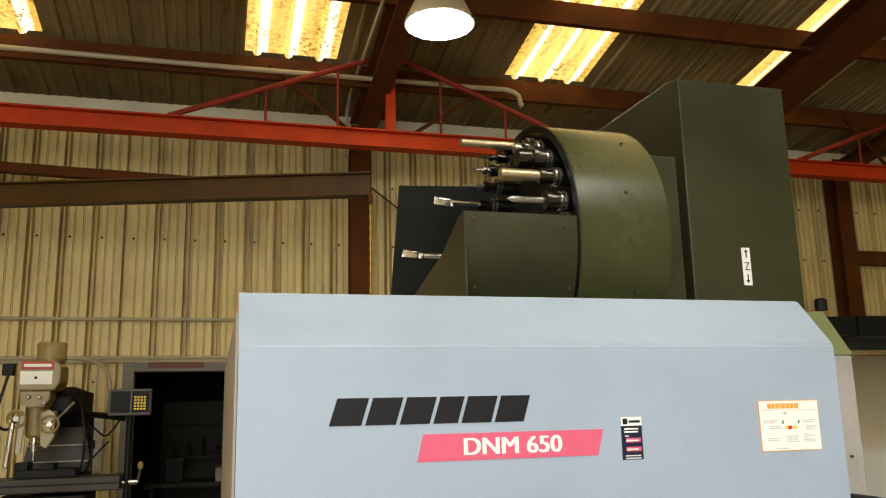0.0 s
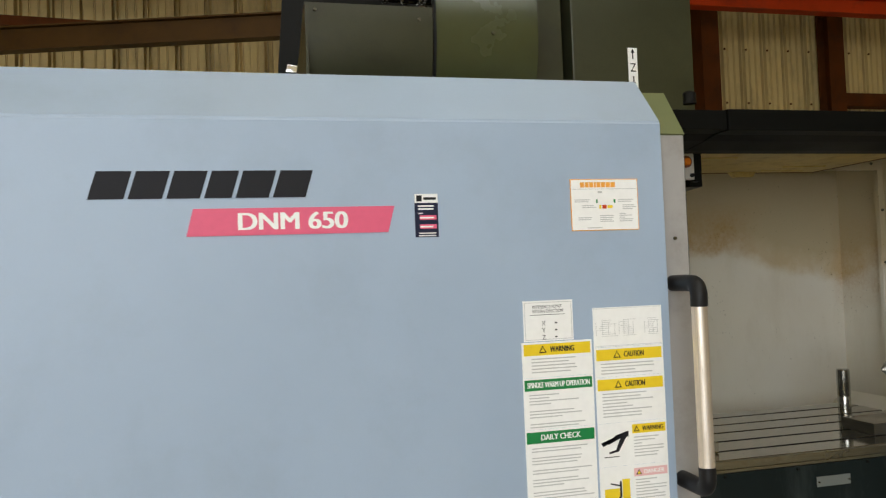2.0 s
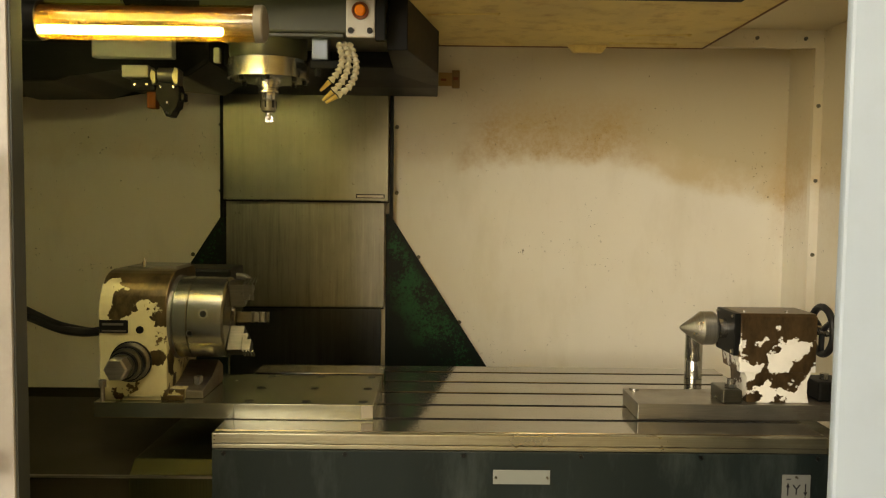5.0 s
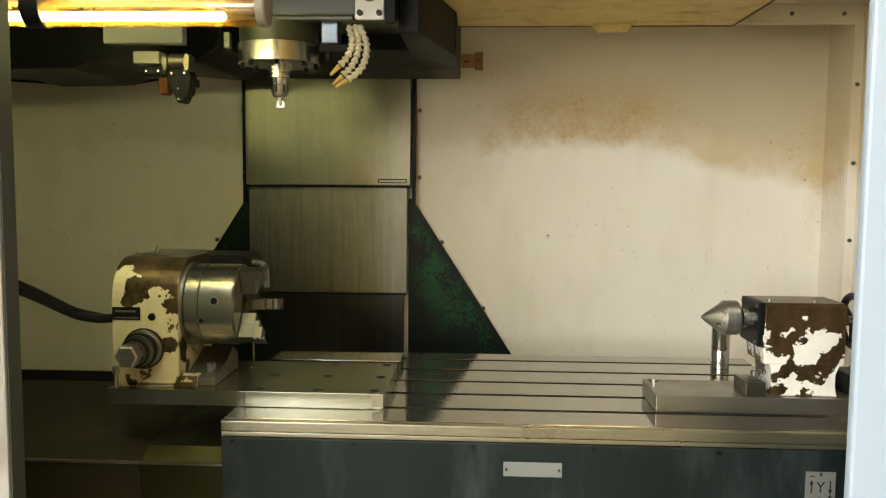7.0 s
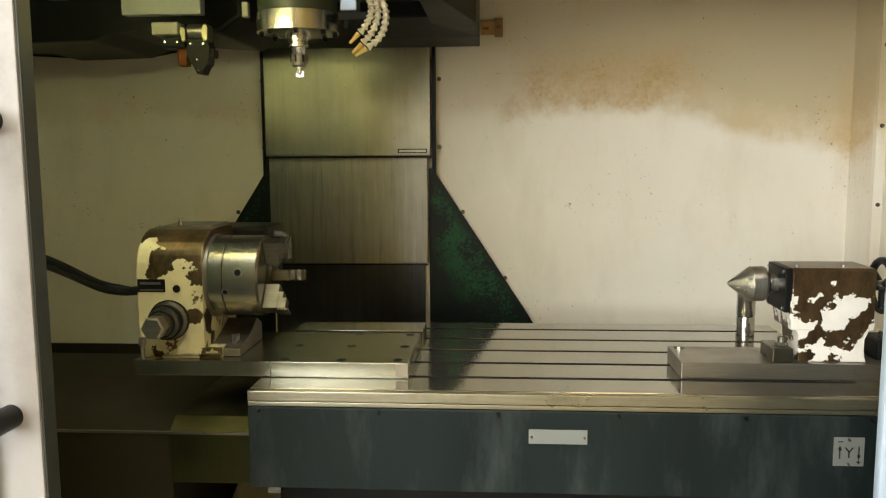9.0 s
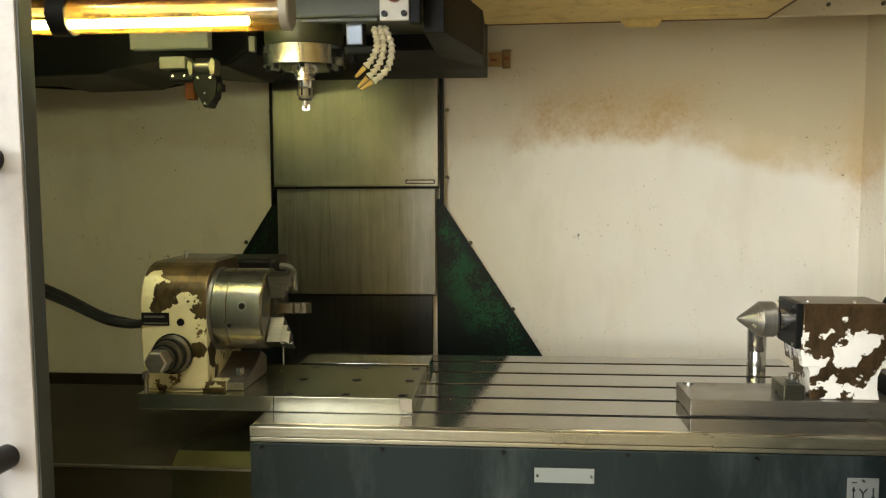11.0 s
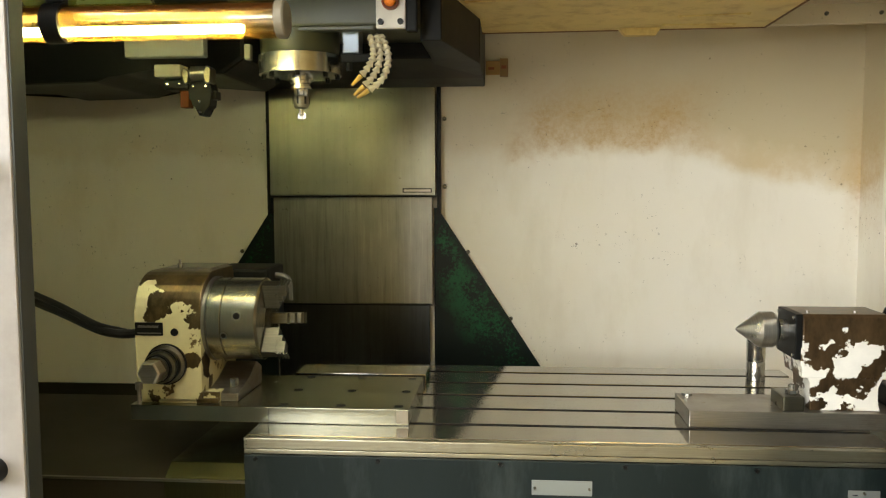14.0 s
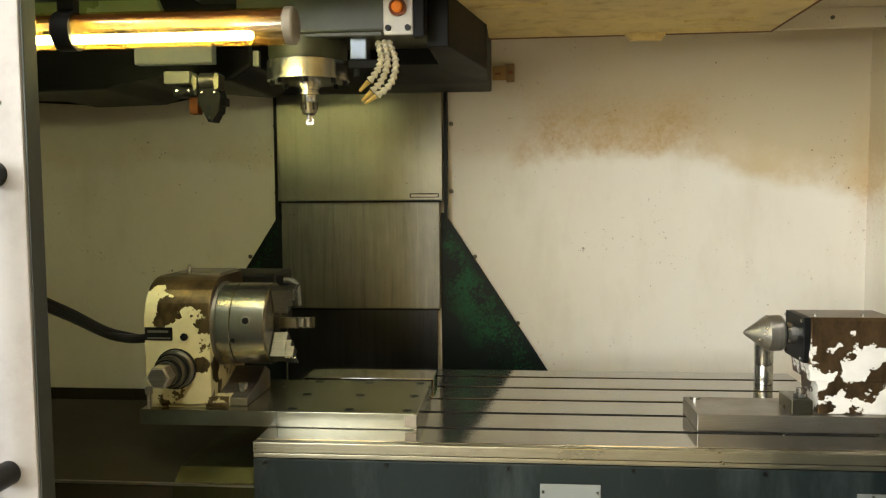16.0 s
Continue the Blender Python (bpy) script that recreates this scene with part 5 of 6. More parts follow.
for z in (1.0355, 0.9415):
    s = notice("danger_notice", RX0, RX1, z, z + 0.0855, "white danger notice with a faded pink heading and yellow pictogram")
    headline(s, "DANGER", -0.303, RX1 - 0.003, z + 0.061, z + 0.0785, PALEPINK, WHITE, True, 0.60)
    bm = box(-0.372, -0.338, -0.0016, -0.0012, z + 0.020, z + 0.040)
    add_box(bm, -0.331, -0.314, -0.0016, -0.0012, z + 0.010, z + 0.058)
    part("pictogram", bm, YELLOW, s)
    bm = prism([(-0.337, z + 0.055), (-0.333, z + 0.055), (-0.333, z + 0.022), (-0.349, z + 0.004), (-0.352, z + 0.006), (-0.338, z + 0.024)], "y", -0.0020, -0.0016)
    add_prism(bm, [(-0.359, z + 0.050), (-0.357, z + 0.052), (-0.334, z + 0.046), (-0.335, z + 0.043)], "y", -0.0020, -0.0016)
    part("pictogram", bm, INKBLACK, s)
    part("faded_print", bars(bmesh.new(), -0.300, RX1 - 0.004, z + 0.055, 7, 0.0064, 0.0022, -0.0012, 0.35, int(z * 100)), INK, s)
s = notice("lower_notice", RX0, RX1, 0.86, 0.941, "white notice with faded print")
part("faded_print", bars(bmesh.new(), RX0 + 0.01, RX1 - 0.006, 0.93, 10, 0.0066, 0.0022, -0.0012, 0.35, 77), INK, s)

# ---- rotary table on its sub-plate ----
sub = thing("fixture_plate", (0.0, 0.83, 0.95), "ground steel fixture plate with rows of tapped holes", "fixture plate")
part("plate", box(-0.295, 0.335, 0.68, 0.985, 0.951, 0.986, 0.0015), steel("plate_steel", (0.285, 0.28, 0.21), 0.25, (1, 50, 1), dirt_amount=0.12, wander=0.2, pit=0.05), sub)
for i in range(3):
    for j in range(3):
        part("tapped_hole", lathe([(0.9855, 0.0105), (0.9868, 0.0105), (0.9868, 0.0065), (0.986, 0.006)], (0.05 + 0.13 * i, 0.705 + 0.129 * j, 0), "z", 16), BLACK, sub)
part("stop_pad", box(0.308, 0.334, 0.6775, 0.680, 0.956, 0.984, 0.001), paint("rusty_pad", (0.27, 0.235, 0.18), 0.5, 0.4), sub)
part("joint_line", box(0.0205, 0.0215, 0.679, 0.6802, 0.952, 0.986), BLACK, sub)
bar = thing("parallel_bar", (0.17, 1.11, 0.95), "flat ground steel bar lying across the T-slots", "steel bar")
part("bar", box(-0.015, 0.335, 1.05, 1.155, 0.951, 0.977, 0.0015), TABLE, bar)

CHIP = chipped("chipped_cream_enamel", (0.55, 0.495, 0.27), (0.062, 0.043, 0.018), 0.528, 15.0, 0.6, 1.7, 1.185, 2.6, -0.215, 0.75, -0.045)
rot = thing("rotary_table", (-0.21, 0.80, 0.986), "fourth-axis rotary table with chipped cream paint and a three-jaw chuck", "rotary table")
RA = (0.80, 1.165)
pf = [(0.70, 0.988), (0.70, 1.17)]
for i in range(9):
    a = radians(180 - 90 * i / 8)
    pf.append((0.79 + 0.09 * math.cos(a), 1.19 + 0.088 * math.sin(a)))
pf += [(0.92, 1.278), (0.93, 1.26), (0.93, 0.988)]
part("housing", prism(pf, "x", -0.288, -0.136, 0.003), CHIP, rot)
part("top_cover", box(-0.26, -0.145, 0.80, 0.92, 1.277, 1.284, 0.002), RAW, rot)
part("motor_box", box(-0.20, -0.05, 0.93, 1.08, 1.12, 1.268, 0.008), BLACK, rot, "black motor box behind the housing")
bm = lathe([(0, 0.006), (0.012, 0.006), (0.012, 0.003), (0.02, 0.003)], (-0.22, 0.80, 1.283), "z", 12)
part("lifting_screw", bm, STEEL, rot)
part("housing_flange", lathe([(-0.138, 0.099), (-0.128, 0.099)], (0, *RA), "x", 56), RAW, rot, smooth=True)
part("back_plate", lathe([(-0.128, 0.092), (-0.126, 0.096), (-0.096, 0.096), (-0.094, 0.094)], (0, *RA), "x", 64), CHUCK, rot, "ground steel back plate", True)
ch = part("chuck_body", lathe([(-0.0935, 0.093), (-0.092, 0.0955), (-0.016, 0.0955), (-0.011, 0.090), (-0.010, 0.03), (-0.03, 0.028), (-0.03, 0.0)], (0, *RA), "x", 64), CHUCK, rot, "oily three-jaw chuck body", True)
for xx, ang, r in ((-0.055, 168, 0.012), (-0.086, 195, 0.009)):
    a = radians(ang)
    n = Vector((0, math.cos(a), math.sin(a)))
    c = Vector((xx, RA[0], RA[1]))
    bm = bmesh.new()
    add_rod(bm, c + n * 0.092, c + n * 0.0965, r, 20)
    k = part("key_socket", bm, STEEL, ch)
    part("socket_hole", add_rod(bmesh.new(), c + n * 0.0966, c + n * 0.0970, r * 0.62, 12), BLACK, k)


def jaw(ang, inner, outer, length):
    bm = bmesh.new()
    add_box(bm, -0.010, length * 0.55, -0.013, 0.013, inner, outer, 0.002)
    add_box(bm, length * 0.55, length, -0.013, 0.013, inner + (outer - inner) * 0.55, outer, 0.002)
    add_box(bm, length * 0.3, length * 0.8, -0.0125, 0.0125, inner + (outer - inner) * 0.3, outer - 0.004, 0.002)
    for t in range(4):
        add_box(bm, length * 0.62 + t * 0.007, length * 0.62 + t * 0.007 + 0.004, -0.0128, 0.0128, outer, outer + 0.004)
    bm.transform(Matrix.Translation((0, *RA)) @ Matrix.Rotation(radians(ang), 4, "X"))
    return bm


for ang, inner, outer, ln in ((22, 0.035, 0.094, 0.045), (-98, 0.02, 0.085, 0.054), (142, 0.03, 0.094, 0.045)):
    part("jaw", jaw(ang, inner, outer, ln), JAWSTEEL, rot, "stepped steel chuck jaw")
kb = part("worm_hub", lathe([(0.70, 0.044), (0.685, 0.044), (0.682, 0.038), (0.655, 0.036), (0.653, 0.028), (0.63, 0.028)], (-0.213, 0, 1.077), "y", 40), JAWSTEEL, rot, "worm shaft hub", True)
part("hub_ring", lathe([(0.694, 0.0435), (0.693, 0.0465), (0.688, 0.0465), (0.687, 0.043)], (-0.213, 0, 1.077), "y", 40), BLACK, kb, smooth=True)
part("hub_ring", lathe([(0.650, 0.028), (0.649, 0.031), (0.640, 0.031), (0.639, 0.028)], (-0.213, 0, 1.077), "y", 40), BLACK, kb, smooth=True)
part("hub_ring", lathe([(0.672, 0.0375), (0.671, 0.0395), (0.663, 0.0395), (0.662, 0.0370)], (-0.213, 0, 1.077), "y", 40), BLACK, kb, smooth=True)
part("square_drive", lathe([(0.632, 0.026), (0.60, 0.026), (0.597, 0.022)], (-0.213, 0, 1.077), "y", 6), RAW, kb, "bright hexagonal drive end")
pl = part("maker_plate", box(-0.287, -0.222, 0.6975, 0.70, 1.140, 1.170, 0.001), BLACK, rot, "small black plate with a pale bar")
part("faded_print", add_box(box(-0.28, -0.232, 0.697, 0.6976, 1.158, 1.163), -0.281, -0.226, 0.697, 0.6976, 1.144, 1.147), plain("worn_plate_print", (0.09, 0.085, 0.07), 0.5), pl)
part("plug", lathe([(0.70, 0.009), (0.696, 0.008)], (-0.196, 0, 1.148), "y", 14), BLACK, rot)
part("foot", box(-0.288, -0.10, 0.70, 0.93, 0.9865, 0.997, 0.002), CHIP, rot)
part("foot_lug", box(-0.136, -0.10, 0.71, 0.78, 0.997, 1.01, 0.002), CHIP, rot)
bm = prism([(0.72, 0.9865), (0.90, 0.9865), (0.90, 1.03), (0.86, 1.05), (0.80, 1.02), (0.72, 1.005)], "x", -0.134, -0.06, 0.003)
part("bracket_rib", bm, RAW, rot)
bm = rod((-0.083, 0.76, 1.0), (-0.083, 0.76, 1.03), 0.011, 6)
part("clamp_nut", bm, STEEL, rot)
bm = rod((-0.277, 0.688, 0.955), (-0.277, 0.688, 1.035), 0.005, 8)
add_rod(bm, (-0.277, 0.688, 1.02), (-0.277, 0.688, 1.035), 0.009, 6)
part("hold_down_bolt", bm, RAW, rot)
part("cable", hose([(-0.06, 1.0, 1.245), (-0.03, 1.0, 1.243), (-0.015, 1.0, 1.228), (-0.012, 1.0, 1.18)], 0.008, 8), paint("grey_cable", (0.12, 0.12, 0.10), 0.5), rot, "grey motor cable", True)
for dz, r in ((0.0, 0.0105), (0.016, 0.0075)):
    part("supply_cable", hose([(-0.285, 0.76 + dz, 1.140), (-0.33, 0.765 + dz, 1.131), (-0.38, 0.79 + dz, 1.127 + dz * 0.3), (-0.443, 0.82, 1.132 + dz * 0.7), (-0.574, 0.90, 1.156 + dz * 1.1), (-0.719, 0.98, 1.184 + dz * 1.3), (-0.90, 1.08, 1.235 + dz)], r, 10), RUBBER, rot, "black supply cable", True)

# ---- tailstock ----
CHIP2 = chipped("chipped_white_enamel", (0.74, 0.72, 0.66), (0.060, 0.038, 0.018), 0.50, 17.0, 0.65, 4.1, 1.130, 3.5, 1.27, 0.0, 0.005)
tail = thing("tailstock", (1.25, 0.79, 0.95), "steel tailstock with flaking white paint and a live centre", "tailstock")
part("base_plate", box(0.942, 1.56, 0.708, 0.86, 0.951, 0.988, 0.0015), RAW, tail, "rust-flecked ground steel base plate")
part("key_pin", rod((0.965, 0.84, 0.988), (0.965, 0.84, 0.994), 0.012, 12), STEEL, tail)
part("housing", prism([(0.725, 1.06), (0.725, 1.19), (0.735, 1.197), (0.848, 1.197), (0.848, 1.09), (0.835, 1.06)], "x", 1.181, 1.358, 0.002), CHIP2, tail)
part("pedestal", prism([(1.178, 1.125), (1.358, 1.125), (1.358, 1.08), (1.338, 1.04), (1.338, 1.012), (1.346, 0.9885), (1.20, 0.9885), (1.20, 1.05), (1.178, 1.085)], "y", 0.727, 0.83, 0.002), CHIP2, tail)
cov = part("front_cap", box(1.166, 1.181, 0.728, 0.846, 1.098, 1.197, 0.002), BLACK, tail)
for y in (0.737, 0.837):
    for z in (1.107, 1.188):
        part("screw", rod((1.162, y, z), (1.167, y, z), 0.004, 8), STEEL, cov)
for x in (1.20, 1.30):
    part("screw", rod((x, 0.76, 1.196), (x, 0.76, 1.201), 0.005, 8), RAW, tail)
q = part("quill", lathe([(1.135, 0.024), (1.168, 0.024)], (0, 0.79, 1.153), "x", 28), STEEL, tail, smooth=True)
part("quill_ring", lathe([(1.1425, 0.0242), (1.143, 0.0265), (1.147, 0.0265), (1.1475, 0.0242)], (0, 0.79, 1.153), "x", 28), BLACK, q)
part("live_centre", lathe([(1.057, 0.001), (1.061, 0.006), (1.1075, 0.0400), (1.136, 0.0400), (1.1405, 0.0370), (1.142, 0.02)], (0, 0.79, 1.153), "x", 48), steel("centre_steel", (0.50, 0.49, 0.455), 0.28, (40, 1, 1), dirt_amount=0.3), tail, "bull-nose live centre of polished steel", True)
wh = part("hand_wheel", wheel_rim(0.0565, 0.0085, (1.40, 0.79, 1.15), "x"), RUBBER, tail, "black hand wheel", True)
bm = lathe([(-0.055, 0.010), (0.005, 0.012), (0.01, 0.016), (0.014, 0.016)], (1.40, 0.79, 1.15), "x", 20)
part("wheel_hub", bm, STEEL, wh, smooth=True)
for i in range(3):
    a = radians(120 * i + 30)
    part("spoke", rod((1.40, 0.79, 1.15), (1.40, 0.79 + 0.054 * math.cos(a), 1.15 + 0.054 * math.sin(a)), 0.007, 8), RUBBER, wh)
part("clamp_block", box(1.14, 1.185, 0.715, 0.80, 0.9885, 1.02, 0.003), JAWSTEEL, tail)
part("clamp_screw", add_rod(rod((1.165, 0.74, 1.02), (1.165, 0.74, 1.030), 0.013, 6), (1.165, 0.74, 1.03), (1.165, 0.74, 1.042), 0.007, 12), STEEL, tail)
part("clamp_block", box(1.375, 1.50, 0.74, 0.83, 0.9885, 1.035, 0.006), BLACK, tail)
part("clamp_screw", add_rod(rod((1.40, 0.77, 1.035), (1.40, 0.77, 1.05), 0.011, 6), (1.485, 0.735, 0.99), (1.485, 0.735, 1.03), 0.006, 8), STEEL, tail)
pin = thing("steel_pin", (1.216, 1.165, 0.95), "bright round steel pin standing on the table", "dowel pin")
part("pin", lathe([(0.951, 0.0245), (0.998, 0.0245), (1.0, 0.0235), (1.003, 0.0235), (1.005, 0.0245), (1.104, 0.0245), (1.107, 0.022)], (1.216, 1.165, 0), "z", 32), STEEL, pin, "", True)

# ---- tool magazine above the machine ----
mag = thing("tool_magazine", (-0.55, 0.95, 1.97), "charcoal drum tool magazine with holders showing through its open side", "tool magazine")
MC = (1.0, 2.25)
R = 0.435
# charcoal drum; the skylights' greenish reflection is mixed into its colour
part("drum_cover", lathe([(-0.555, R), (-0.252, R), (-0.252, R - 0.012), (-0.543, R - 0.012)], (0, *MC), "x", 56, 80, 160), paint("charcoal_with_green_reflection", (0.052, 0.059, 0.023), 0.25, vary=0.2, dirt=(0.035, 0.036, 0.02), dirt_amount=0.5), mag, "curved charcoal drum cover, tinted with the skylights' green reflection", True)
part("drum_rim", lathe([(-0.558, R - 0.02), (-0.560, R + 0.002), (-0.552, R + 0.003), (-0.550, R - 0.02)], (0, *MC), "x", 56, 80, 160), BLACK, mag, smooth=True)
part("support_plate", box(-0.250, -0.105, 0.74, 1.5, 1.955, 2.545, 0.003), DARK, mag)
part("front_guard", lathe([(-0.905, R - 0.001), (-0.562, R - 0.001), (-0.562, R - 0.012), (-0.905, R - 0.012)], (0, *MC), "x", 20, 176, 50), DARK, mag, "charcoal lower guard", True)
part("end_guard", prism([(0.565, 1.96), (0.565, 2.28), (0.62, 2.275), (0.80, 2.20), (1.30, 2.10), (1.30, 1.96)], "x", -0.912, -0.905), DARK, mag)
part("rear_guard", prism([(-0.955, 1.96), (-0.955, 2.15), (-0.92, 2.575), (-0.30, 2.60), (-0.30, 1.96)], "y", 1.36, 1.375, 0.002), BLACK, mag)
part("carrier_disc", lathe([(-0.50, 0.34), (-0.49, 0.36), (-0.44, 0.36), (-0.43, 0.34)], (0, *MC), "x", 48), BLACK, mag, smooth=True)
for x, z in ((-0.387, 2.364), (-0.387, 2.215), (-0.36, 2.06), (-0.53, 2.06), (-0.33, 2.56)):
    dz = z - MC[1]
    screw(mag, x, MC[0] - math.sqrt(R * R - dz * dz), z, 0.006)
for x, z in ((-0.60, 2.245), (-0.60, 2.06), (-0.885, 2.06), (-0.885, 2.26)):
    screw(mag, x, 0.566, z, 0.005)


def holder(name, length, r, colour, kind, tint):
    """One tool in its pocket, lying along -x from the carrier: V-flange, body and cutter."""
    t = part("tool", lathe([(-0.44, 0.028), (-0.558, 0.028), (-0.585, 0.027), (-0.588, r * 1.25), (-0.612, r * 1.2), (-0.614, r * 1.45), (-0.628, r * 1.45), (-0.631, r * 0.8)], (0, 0, 0), "x", 20), colour, mag, name, True)
    for x in (-0.561, -0.575):
        part("flange", lathe([(x, 0.026), (x - 0.001, 0.031), (x - 0.008, 0.031), (x - 0.009, 0.026)], (0, 0, 0), "x", 24), CHROME, t, "bright V-flange", True)
    if kind == "face":
        bm = lathe([(-0.62, r * 0.7), (-0.56 - length, r * 0.7), (-0.565 - length, r * 0.9), (-0.575 - length, r * 0.9)], (0, 0, 0), "x", 12)
        add_prism(bm, [(-0.57 - length, -0.012), (-0.57 - length, 0.014), (-0.64 - length, 0.022), (-0.645 - length, -0.006)], "y", -0.006, 0.006, 0.001)
    elif kind == "drill":
        bm = lathe([(-0.62, r * 0.45), (-0.58 - length, r * 0.45), (-0.60 - length, 0.001)], (0, 0, 0), "x", 8)
    elif kind == "pin":
        bm = lathe([(-0.62, r * 0.6), (-0.64, r * 0.6), (-0.641, r * 0.9), (-0.655, r * 0.9), (-0.656, r * 0.35), (-0.58 - length, r * 0.3)], (0, 0, 0), "x", 12)
    else:
        bm = lathe([(-0.60, r), (-0.60 - length, r * 1.02), (-0.601 - length, r * 0.5)], (0, 0, 0), "x", 14)
    part("cutter", bm, tint, t, "", True)
    return t


PALE = steel("pale_tool", (0.66, 0.58, 0.38), 0.32, dirt_amount=0.25)
HOLD = steel("dark_holder_steel", (0.085, 0.082, 0.068), 0.2, dirt_amount=0.3)
kinds = ((165, 0.15, 0.022, HOLD, "drill", STEEL), (150, 0.155, 0.0185, HOLD, "mill", PALE), (135, 0.075, 0.030, HOLD, "mill", HOLD), (121, 0.06, 0.020, HOLD, "pin", CHROME),
         (108, 0.215, 0.0135, HOLD, "mill", PALE), (94, 0.09, 0.016, HOLD, "pin", RAW), (80, 0.12, 0.014, HOLD, "pin", HOLD), (67, 0.11, 0.016, HOLD, "pin", CHROME),
         (54, 0.12, 0.014, HOLD, "pin", RAW), (41, 0.165, 0.016, HOLD, "face", CHROME), (176, 0.10, 0.020, HOLD, "drill", STEEL), (8, 0.27, 0.018, HOLD, "face", CHROME),
         (-14, 0.08, 0.02, HOLD, "mill", HOLD), (-40, 0.12, 0.02, HOLD, "mill", RAW), (-70, 0.12, 0.02, HOLD, "mill", RAW), (-100, 0.12, 0.02, HOLD, "mill", RAW))
for ang, ln, r, col, kind, tint in kinds:
    t = holder("steel tool holder with its cutter", ln, r, col, kind, tint)
    a = radians(ang)
    off = Vector((0, MC[0] + 0.365 * math.cos(a), MC[1] + 0.365 * math.sin(a)))
    t.location = t.location + off

# ---- knee mill by the wall ----
mill = thing("knee_mill", (-2.7, 4.85, 0.0), "old tan knee milling machine with a red name strip", "milling machine")
part("base", box(-3.0, -2.4, 4.75, 5.7, 0.0, 0.14, 0.02), MILLPAINT, mill)
part("column", prism([(5.05, 0.14), (5.62, 0.14), (5.50, 1.70), (5.12, 1.70)], "x", -2.87, -2.50, 0.03), BLACK, mill, "grimy dark mill column")
part("ram", prism([(4.70, 1.76), (5.75, 1.76), (5.75, 1.93), (4.85, 1.95), (4.70, 1.88)], "x", -2.79, -2.55, 0.02), BLACK, mill)
part("turret", lathe([(1.69, 0.20), (1.77, 0.20)], (-2.68, 5.3, 0), "z", 28), BLACK, mill, smooth=True)
part("head_casting", prism([(-2.86, 1.915), (-2.635, 1.915), (-2.60, 1.97), (-2.60, 2.08), (-2.64, 2.115), (-2.86, 2.115), (-2.875, 2.09), (-2.875, 1.94)], "y", 4.48, 4.80, 0.012), MILLPAINT, mill)
nm = part("name_strip", box(-2.845, -2.645, 4.474, 4.48, 2.055, 2.108, 0.001), plain("red_strip", (0.45, 0.04, 0.02), 0.4), mill, "red name strip with a pale bar")
part("pale_bar", box(-2.83, -2.66, 4.4725, 4.474, 2.072, 2.092), WHITE, nm)
fp = part("face_plate", box(-2.85, -2.65, 4.474, 4.48, 1.955, 2.045, 0.004), plain("white_face_plate", (0.88, 0.87, 0.80), 0.35), mill, "white enamelled face plate")
part("badge", lathe([(4.474, 0.010), (4.472, 0.009)], (-2.752, 0, 2.0), "y", 14), INKBLACK, fp)
part("motor", lathe([(2.112, 0.085), (2.12, 0.095), (2.235, 0.097), (2.25, 0.088), (2.254, 0.0)], (-2.695, 4.66, 0), "z", 32), MILLPAINT, mill, "tan spindle motor", True)
part("motor_ridge", lathe([(2.13, 0.097), (2.132, 0.101), (2.145, 0.101), (2.147, 0.097)], (-2.695, 4.66, 0), "z", 32), MILLPAINT, mill, smooth=True)
part("gear_case", prism([(-2.85, 1.915), (-2.66, 1.915), (-2.66, 1.86), (-2.69, 1.80), (-2.82, 1.80), (-2.85, 1.86)], "y", 4.50, 4.74, 0.01), MILLPAINT, mill)
part("quill_housing", lathe([(1.60, 0.045), (1.62, 0.062), (1.80, 0.068)], (-2.755, 4.60, 0), "z", 24), MILLPAINT, mill, smooth=True)
part("quill", lathe([(1.44, 0.006), (1.50, 0.008), (1.505, 0.022), (1.56, 0.024), (1.565, 0.034), (1.60, 0.034)], (-2.755, 4.60, 0), "z", 18), STEEL, mill, smooth=True)
part("feed_box", box(-2.72, -2.62, 4.50, 4.62, 1.60, 1.78, 0.02), MILLPAINT, mill)
for dx, z in ((-2.85, 1.73), (-2.645, 1.69)):
    hw = part("hand_wheel", wheel_rim(0.055, 0.008, (dx, 4.465, z), "y", 28), MILLPAINT, mill, "small spoked hand wheel", True)
    part("wheel_hub", lathe([(4.50, 0.018), (4.45, 0.018)], (dx, 0, z), "y", 12), RAW, hw)
    for k in range(3):
        a = radians(120 * k + 50)
        part("spoke", rod((dx, 4.465, z), (dx + 0.052 * math.cos(a), 4.465, z + 0.052 * math.sin(a)), 0.007, 8), MILLPAINT, hw)
part("quill_bracket", prism([(-2.845, 1.50), (-2.815, 1.50), (-2.80, 1.70), (-2.80, 1.82), (-2.835, 1.82)], "y", 4.475, 4.50, 0.004), paint("worn_pale_casting", (0.48, 0.43, 0.30), 0.45), mill, "worn pale quill bracket")
part("quill_bracket", prism([(-2.70, 1.56), (-2.66, 1.53), (-2.615, 1.60), (-2.615, 1.76), (-2.66, 1.79), (-2.70, 1.76)], "y", 4.468, 4.50, 0.008), paint("worn_pale_gear_case", (0.40, 0.34, 0.19), 0.45), mill, "worn pale feed gear case")
part("lever", rod((-2.66, 4.50, 1.66), (-2.50, 4.44, 1.83), 0.010, 8), STEEL, mill)
part("lever", rod((-2.87, 4.46, 1.70), (-2.88, 4.40, 1.42), 0.018, 8), STEEL, mill)
part("switch_box", box(-2.98, -2.91, 4.55, 4.62, 2.02, 2.10, 0.006), BLACK, mill)
part("power_cord", hose([(-2.945, 4.58, 2.02), (-2.98, 4.56, 1.85), (-3.0, 4.56, 1.72), (-2.92, 4.54, 1.66), (-2.85, 4.54, 1.74)], 0.010, 8), RUBBER, mill, "black power cord", True)
